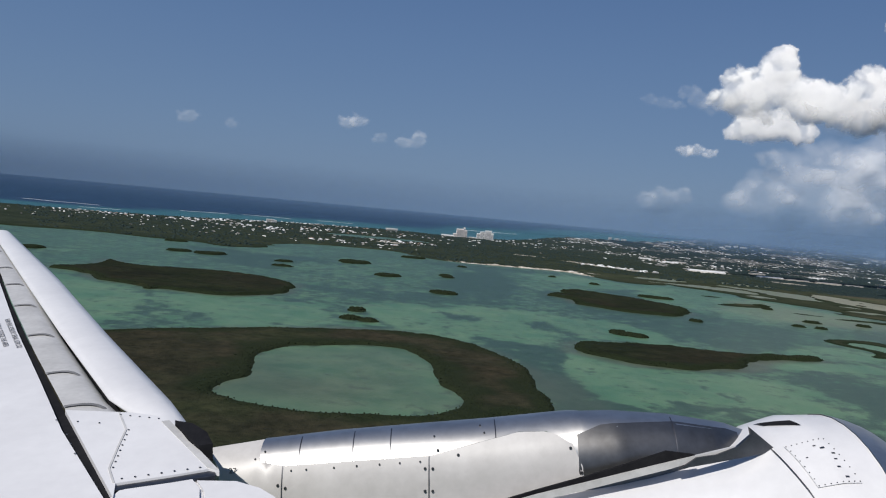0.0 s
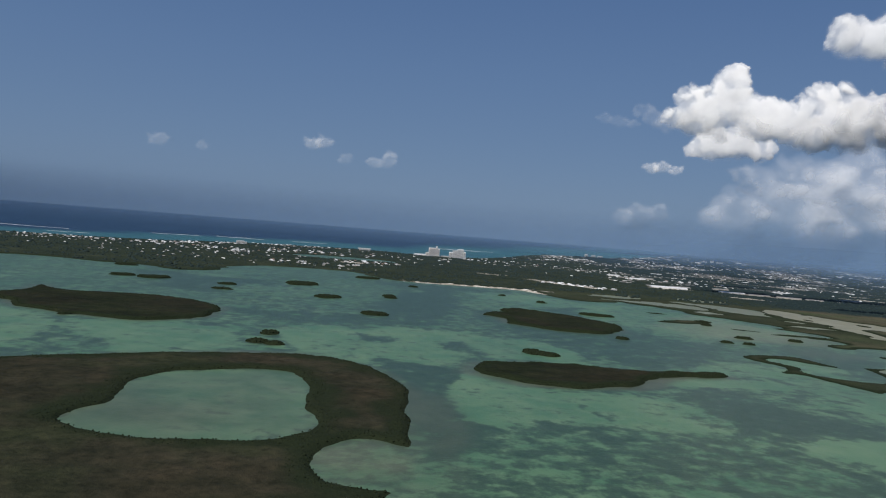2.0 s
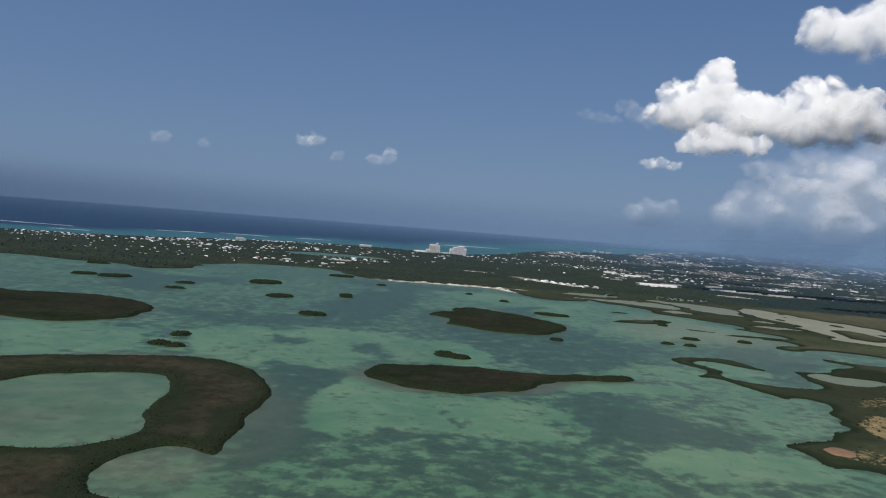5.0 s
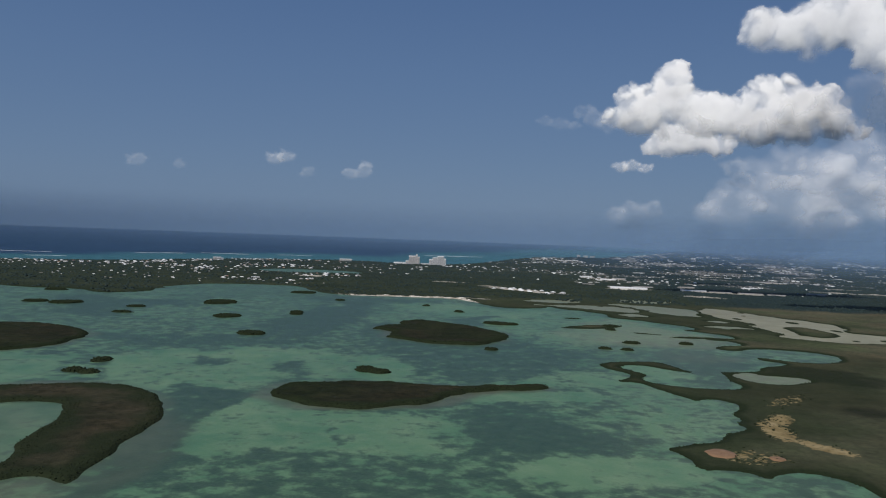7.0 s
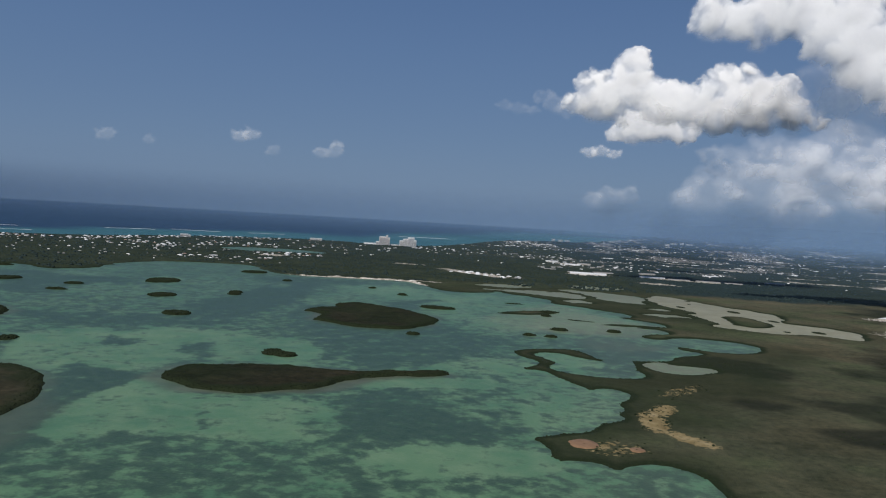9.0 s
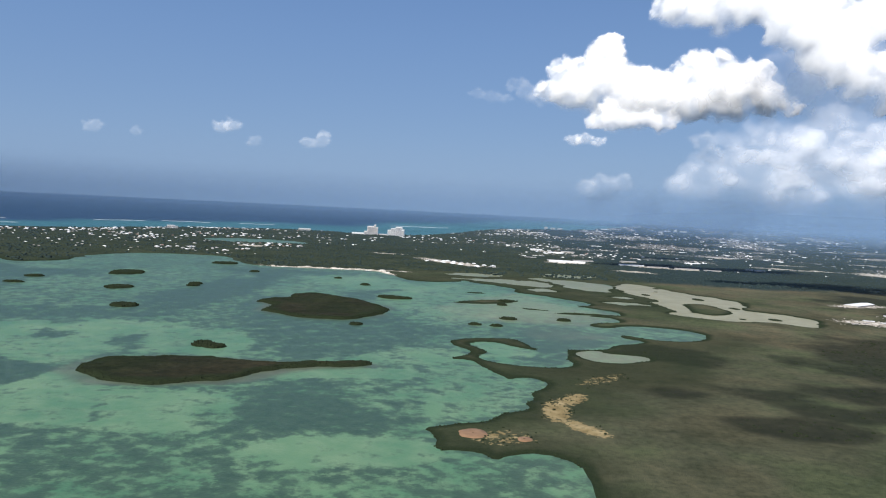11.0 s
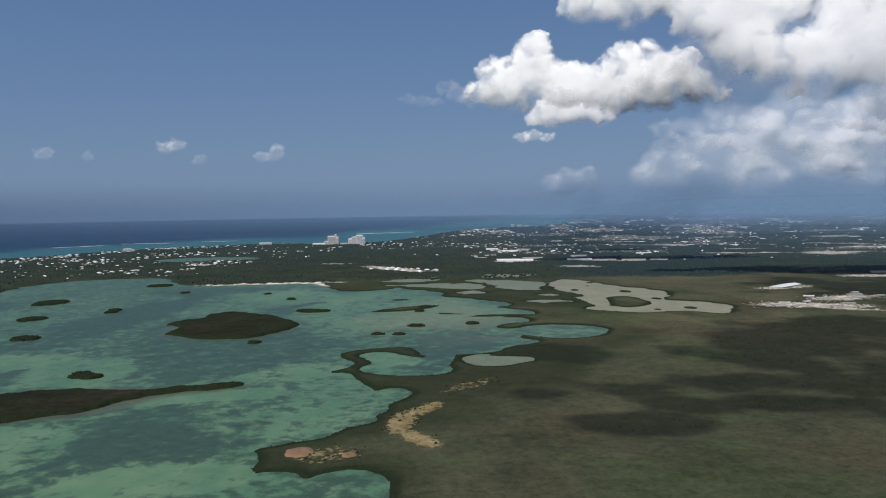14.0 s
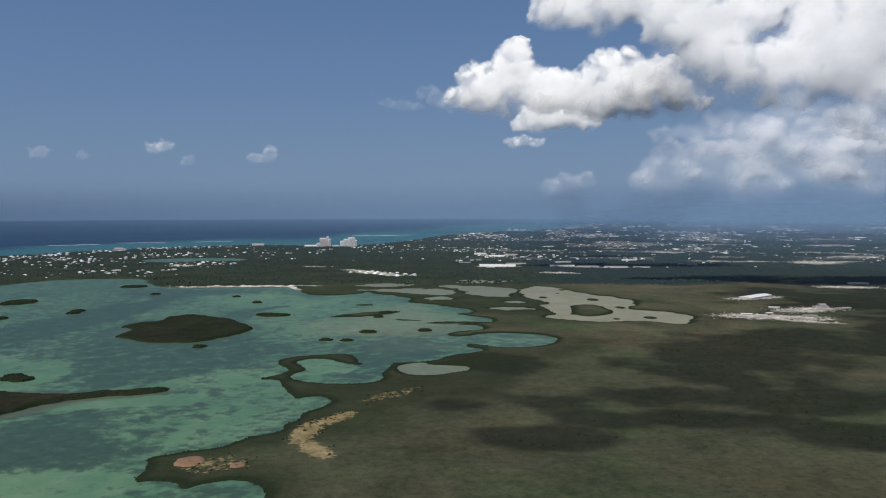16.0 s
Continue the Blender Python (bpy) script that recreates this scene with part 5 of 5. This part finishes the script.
# fixed leading edge, bent down towards the slat
rows_le = []
for k in range(24):
    y = 6.16 + (13.85 - 6.16) * k / 23
    xa = between([(6.16, -2.98), (7.57, -3.97), (9.42, -5.22), (10.91, -6.2), (13.9, -8.24)], y)
    xb = between([(6.1, -2.42), (6.28, -2.64), (6.82, -3.03), (8.1, -3.94), (10.11, -5.32), (12.86, -7.26), (13.9, -8.0)], y) + 0.05
    rows_le.append([(xa + (xb - xa) * s, y, wing_z(y) - 0.005 - 0.05 * s ** 3 - 0.11 * s ** 8) for s in (0, 0.2, 0.4, 0.55, 0.68, 0.78, 0.86, 0.93, 1.0)])
strip = loft("leading_edge", rows_le, PAINT_GREY, plane, "scuffed grey fixed leading edge")
# grey strips put the shadow at each rib seam into colour
for y in (6.22, 6.95, 8.03, 9.15, 10.15, 11.12, 12.3):
    xa = between([(6.16, -2.98), (7.57, -3.97), (9.42, -5.22), (10.91, -6.2), (13.9, -8.24)], y)
    xb = between([(6.1, -2.42), (6.28, -2.64), (6.82, -3.03), (8.1, -3.94), (10.11, -5.32), (12.86, -7.26), (13.9, -8.0)], y) - 0.08
    rings = []
    for s in np.linspace(0, 1, 7):
        x, yy = xa + (xb - xa) * s, y + 0.06 * math.sin(math.pi * s)
        z = wing_z(yy) + 0.002 - 0.05 * (0.85 * s) ** 3 - 0.11 * (0.85 * s) ** 8
        rings.append([(x, yy - 0.028, z), (x, yy, z + 0.01), (x, yy + 0.028, z)])
    loft("rib_seam", rings, SEAM_GREY, strip)
# extended slat
rows_slat = []
for k in range(30):
    y = 5.5 + (14.0 - 5.5) * k / 29
    xb = between([(5.5, -1.65), (6.38, -2.24), (8.1, -3.49), (10.58, -5.24), (14.0, -7.8)], y) + 0.07
    xa = between([(5.5, -2.0), (6.1, -2.40), (6.28, -2.66), (6.82, -3.05), (8.1, -3.97), (10.11, -5.38), (12.86, -7.30), (14.0, -8.05)], y)
    w = xb - xa
    prof = ((0.0, -0.012), (0.0, 0.0), (0.12, 0.022), (0.4, 0.035), (0.7, 0.02), (0.9, -0.02), (1.0, -0.10), (1.0, -0.2), (0.85, -0.26), (0.5, -0.14))
    sink = 0.05 * smooth01(y, 6.25, 5.95)
    rows_slat.append([(xa + w * u, y, wing_z(y) + h - sink) for u, h in prof])
# black sheet stands in for the shade under the slat's edge
slab("slat_shade", [(-2.2, 5.95), (-2.6, 6.4), (-3.15, 7.19), (-4.02, 8.41), (-5.16, 9.99), (-7.8, 13.85), (-8.1, 13.85), (-5.5, 9.99), (-4.36, 8.41), (-3.5, 7.19), (-2.85, 6.3), (-2.5, 6.0)], -0.17, 0.05, RUBBER_AND_SHADE, plane, "black sheet painting shade behind the slat")
loft("slat", rows_slat, PAINT, plane, "extended white slat", True)
# black plate stands in for the dark inside of the slat end
slab("slat_end", [(-2.02, 5.88), (-1.87, 5.83), (-1.72, 5.68), (-1.62, 5.49), (-1.71, 5.46), (-1.83, 5.6)], 0.036, 0.12, RUBBER_AND_SHADE, plane, "black plate as shade in the hollow slat end")
panel = slab("root_panel", [(-2.98, 6.15), (-2.42, 6.10), (-2.21, 6.04), (-2.09, 5.95), (-1.76, 5.53), (-1.48, 5.16), (-1.56, 5.19), (-1.76, 5.11), (-2.10, 5.0), (-2.04, 4.82)], 0.004, 0.035, PAINT, plane)
seam_pts = [(-2.54, 6.1), (-2.36, 5.79), (-2.30, 5.5), (-2.23, 5.19), (-2.12, 5.0)]
slab("panel_seam", seam_pts + [(x + 0.014, y) for x, y in seam_pts[::-1]], 0.009, 0.004, PAINT_GREY, panel)
slab("edge_trim", [(-2.14, 5.93), (-1.57, 5.20), (-1.48, 5.16), (-1.76, 5.53), (-2.09, 5.95)], 0.009, 0.03, PAINT_GREY, panel)
# dark plate painted in for the shade along the hinge
slab("hinge_shadow_gap", [(-2.1, 4.99), (-1.78, 5.1), (-1.52, 5.2), (-1.5, 5.13), (-1.78, 5.03), (-2.1, 4.93)], -0.01, 0.1, STEEL_DARK, panel)
for (x0, y0), (x1, y1), n in (((-2.5, 6.05), (-2.18, 5.98), 5), ((-2.33, 5.78), (-2.2, 5.2), 8), ((-2.08, 5.05), (-1.62, 5.2), 7), ((-2.75, 5.7), (-2.55, 5.4), 3), ((-2.95, 5.95), (-2.6, 5.9), 3)):
    for x, y in line((x0, y0), (x1, y1), n):
        bm = bmesh.new()
        bmesh.ops.create_cone(bm, cap_ends=True, segments=8, radius1=0.008, radius2=0.006, depth=0.005, matrix=Matrix.Translation((x, y, wing_z(y) + 0.01)))
        part("rivet", bm, STEEL_DARK, panel)
# inboard slat and its fairing below the panel
slab("inboard_fairing", [(-2.2, 4.2), (-2.07, 4.95), (-1.87, 5.06), (-1.65, 5.14), (-1.53, 4.97), (-1.30, 4.2)], -0.012, 0.12, PAINT, plane, "", 0.02)
slab("inboard_slat", [(-1.64, 5.10), (-1.34, 5.09), (-1.16, 5.0), (-1.04, 4.89), (-0.96, 4.77), (-0.72, 4.2), (-1.28, 4.2), (-1.53, 4.93)], -0.018, 0.1, PAINT, plane, "", 0.02)
# lettering on the wing: the same words in two lines that run along the span, head to head
def words(x, y, angle, size):
    data = bpy.data.curves.new("lettering", "FONT")
    data.body, data.size, data.extrude = "DO NOT WALK OUTSIDE THIS AREA", size, 0.0005
    data.materials.append(LETTERING)
    ob = new("lettering", data)
    ob.parent = skin_ob
    slope = Matrix.Rotation(math.atan(0.2016), 4, "X")
    ob.matrix_basis = Matrix.Translation((x, y, wing_z(y) + 0.004)) @ slope @ Matrix.Rotation(radians(angle), 4, "Z")


words(-4.99, 8.64, -56, 0.072)
words(-4.13, 7.66, 124, 0.072)

# pylon: bare metal cap over white side panels
TOP = [(-1.9, -1.64), (-1.46, -1.57), (-0.85, -1.50), (-0.11, -1.44), (0.4, -1.40), (1.0, -1.34), (1.37, -1.33), (1.84, -1.36), (2.3, -1.43), (2.58, -1.53), (2.75, -1.66)]
SEAM = [(-1.9, -1.55), (-1.46, -1.70), (-1.26, -1.72), (-0.64, -1.67), (-0.11, -1.63), (0.3, -1.53), (0.6, -1.46), (0.85, -1.45), (1.02, -1.53), (1.1, -1.72), (1.16, -2.3), (2.8, -2.6)]
PY = 6.45


def half_width(x):
    return between([(-1.9, 0.3), (0.0, 0.36), (1.4, 0.38), (2.2, 0.3), (2.75, 0.04)], x)


def pylon_y(x, z):
    zt, w = between(TOP, x), half_width(x)
    zs = zt - 0.4
    return PY - w * (math.sqrt(max(0.0, 1 - ((z - zs) / 0.4) ** 2)) if z > zs else 1.0)


cap, side = [], []
for x in np.linspace(-1.47, 2.75, 60):
    zt, seam = between(TOP, x), min(between(SEAM, x), between(TOP, x) - 0.02)
    near = [(x, pylon_y(x, z), z) for z in seam + (zt - seam) * np.linspace(0, 1, 16) ** 0.6]
    far = [(x, 2 * PY - p[1], p[2]) for p in near[::-1][1:]]
    cap.append(near + far)
for x in np.linspace(-1.9, 1.16, 44):
    zt = between(TOP, x)
    seam = zt if x < -1.46 else min(between(SEAM, x), zt - 0.02)
    side.append([(x, pylon_y(x, z) - 0.006, z) for z in np.linspace(-2.75, seam, 22)])
pylon = loft("pylon", cap, STEEL, plane, "bare metal engine pylon")
flank = loft("pylon_panel", side, PAINT_WARM, plane, "warm grey riveted side panel")
rear = [[(x, 2 * PY - pylon_y(x, z), z) for z in np.linspace(-2.75, between(TOP, x), 14)] for x in np.linspace(-1.9, -1.46, 8)]
loft("pylon_panel", rear, PAINT_WARM, plane, "warm grey riveted side panel")
# a darker tone of metal over the pylon's forward flank
front = [[(x, pylon_y(x, z) - 0.004, z) for z in np.linspace(-2.2, between(TOP, x) - between([(1.06, 0.13), (1.25, 0.07), (1.9, 0.03)], x), 16)] for x in np.linspace(1.06, 2.4, 28)]
loft("pylon_front", front, STEEL_MID, plane, "darker metal panel")
for x in (-1.15, -0.72, -0.42, 0.42, 1.85):
    zt, low = between(TOP, x), max(between(SEAM, x), -1.75)
    loft("panel_joint", [[(x - 0.004, pylon_y(x, z) - 0.004, z + 0.002), (x + 0.004, pylon_y(x, z) - 0.004, z + 0.002)] for z in low + (zt - low) * np.linspace(0, 0.97, 10)], STEEL_DARK, pylon)
for x in (-1.27, -0.11):
    loft("panel_joint", [[(x - 0.004, pylon_y(x, z) - 0.012, z), (x + 0.004, pylon_y(x, z) - 0.012, z)] for z in np.linspace(-2.1, between(SEAM, x), 6)], STEEL_DARK, flank)


def screw(x, z, r, parent, mat_=None):
    bm = bmesh.new()
    bmesh.ops.create_cone(bm, cap_ends=True, segments=10, radius1=r, radius2=r * 0.8, depth=0.012, matrix=Matrix.Translation((x, pylon_y(x, z) - 0.01, z)) @ Matrix.Rotation(radians(90), 4, "X"))
    part("screw", bm, mat_ or STEEL_DARK, parent)


for x in (-1.2, -1.08, -0.86, -0.68, -0.5, -0.34, -0.18):
    screw(x, between(SEAM, x) - 0.035, 0.008, flank)
for x, z in ((-1.3, -1.86), (-1.24, -1.88), (-0.14, -1.72), (-0.08, -1.72), (-0.14, -1.89), (-0.08, -1.89), (-0.04, -1.59), (0.12, -1.62), (1.0, -1.56), (1.08, -1.74)):
    screw(x, z, 0.0125, flank)
for x, z in ((-0.07, -1.5), (0.33, -1.47), (0.3, -1.43), (-1.43, -1.63), (-1.5, -1.68)):
    screw(x, z, 0.008, flank)
text_data = bpy.data.curves.new("number", "FONT")
text_data.body = "27"
text_data.size = 0.062
text_data.extrude = 0.001
text_data.materials.append(RUBBER_AND_SHADE)
number = new("number", text_data)
number.parent = flank
number.matrix_basis = pose(-1.70, pylon_y(-1.7, -1.78) - 0.012, -1.78, 90, 0, 0)

# engine cowl with its inlet lip
AX_Y, AX_Z = 6.2, -2.75
RAD = [(-2.2, 0.3), (-1.5, 0.45), (0.5, 0.78), (1.0, 0.86), (1.4, 0.93), (1.8, 1.0), (2.2, 1.12), (2.4, 1.225), (2.54, 1.33), (2.77, 1.40), (3.13, 1.405), (3.32, 1.34)]


def cowl_point(x, angle, off=0.0):
    r = between(RAD, x) + off
    return (x, AX_Y - r * math.sin(radians(angle)), AX_Z + r * math.cos(radians(angle)))


cowl = loft("engine_cowl", [[cowl_point(x, a) for a in np.arange(0, 360, 7.5)] for x in np.concatenate([np.linspace(-2.2, 2.2, 16), [2.35, 2.5], np.linspace(2.54, 3.09, 10)])], PAINT, plane, "white engine cowl", True)
lip = [(3.09, 1.411), (3.2, 1.385), (3.32, 1.338), (3.42, 1.27), (3.52, 1.17), (3.58, 1.06), (3.55, 0.98), (3.4, 0.94), (2.6, 0.92)]
loft("inlet_lip", [[(x, AX_Y - r * math.sin(radians(a)), AX_Z + r * math.cos(radians(a))) for a in np.arange(0, 360, 7.5)] for x, r in lip], STEEL, plane, "polished metal inlet lip", True)
bm = bmesh.new()
bmesh.ops.create_cone(bm, cap_ends=True, segments=32, radius1=0.92, radius2=0.9, depth=0.05, matrix=Matrix.Translation((2.62, AX_Y, AX_Z)) @ Matrix.Rotation(radians(90), 4, "Y"))
part("fan", bm, STEEL_DARK, plane)
loft("cowl_joint", [[cowl_point(2.455 + 0.00006 * a * a, a, 0.005), cowl_point(2.464 + 0.00006 * a * a, a, 0.005)] for a in np.arange(0, 76, 4)], STEEL_DARK, cowl)
loft("vent", [[cowl_point(x + 0.004 * a, a + 40 * (x - 2.6), 0.006) for a in np.linspace(-5, 1, 5)] for x in np.linspace(2.55, 2.76, 6)], RUBBER_AND_SHADE, cowl, "dark vent slot")
hatch = loft("hatch", [[cowl_point(x + 0.06 * (a - 17) / 19, a, 0.007) for a in np.linspace(17, 36, 9)] for x in np.linspace(2.54, 2.83, 10)], PAINT, cowl, "riveted access hatch")
for k in range(8):
    for x, a in ((2.55 + 0.27 * k / 7, 17.5), (2.61 + 0.27 * k / 7, 35.5), (2.55 + 0.06 * k / 7, 17.5 + 18 * k / 7), (2.82 + 0.06 * k / 7, 17.5 + 18 * k / 7)):
        bm = bmesh.new()
        bmesh.ops.create_cone(bm, cap_ends=True, segments=8, radius1=0.005, radius2=0.004, depth=0.004, matrix=Matrix.Translation(cowl_point(x, a, 0.009)) @ Matrix.Rotation(radians(a), 4, "X"))
        part("rivet", bm, STEEL_DARK, hatch)
for x, a, s in ((2.76, 21.8, 0.03), (2.81, 24.5, 0.025), (2.80, 27, 0.022), (2.79, 30.1, 0.024), (2.81, 33.8, 0.026), (2.63, 24.5, 0.016), (2.72, 20.2, 0.02)):
    loft("chipped_paint", [[cowl_point(x + s * u, a + 22 * s * v, 0.0095) for v in (-0.5, 0, 0.6)] for u in (-0.5, 0.1, 0.5)], STEEL_DARK, hatch)


# a black strip painting the shade between pylon and cowl, the metal ledge under it and the dark fairing at its front
def strake(name, upper, lower, y, mat_, label):
    bm = bmesh.new()
    ring = upper + lower[::-1]
    near, far = [bm.verts.new((x, y, z)) for x, z in ring], [bm.verts.new((x, y + 0.03, z)) for x, z in ring]
    n, m = len(ring), len(upper)
    for k in range(m - 1):
        for v, flip in ((near, 1), (far, -1)):
            bm.faces.new([v[i] for i in (k, k + 1, n - 2 - k, n - 1 - k)][::flip])
    for k in range(n):
        bm.faces.new((near[k], far[k], far[(k + 1) % n], near[(k + 1) % n]))
    bmesh.ops.recalc_face_normals(bm, faces=bm.faces)
    return part(name, bm, mat_, plane, label)


strake("gap_shade", [(0.0, -2.045), (0.712, -1.832), (1.099, -1.725), (1.398, -1.634), (1.699, -1.536), (1.90, -1.561)],
       [(0.0, -2.06), (0.712, -1.858), (1.099, -1.764), (1.398, -1.690), (1.699, -1.617), (1.914, -1.566)], 5.92, RUBBER_AND_SHADE, "black strip painting shade between pylon and cowl")
strake("ledge", [(0.0, -2.06), (0.712, -1.858), (1.099, -1.764), (1.398, -1.690), (1.699, -1.617), (1.914, -1.566), (2.29, -1.478)],
       [(0.0, -2.13), (0.755, -1.90), (1.13, -1.812), (1.44, -1.734), (1.72, -1.665), (1.93, -1.60), (2.29, -1.490)], 5.90, PAINT_GREY, "dull grey ledge")
strake("fairing", [(1.914, -1.575), (2.064, -1.553), (2.214, -1.497), (2.321, -1.403), (2.31, -1.345)],
       [(1.785, -1.660), (2.0, -1.622), (2.20, -1.585), (2.36, -1.555), (2.52, -1.52)], 5.88, STEEL_DARK, "dark grey fairing")
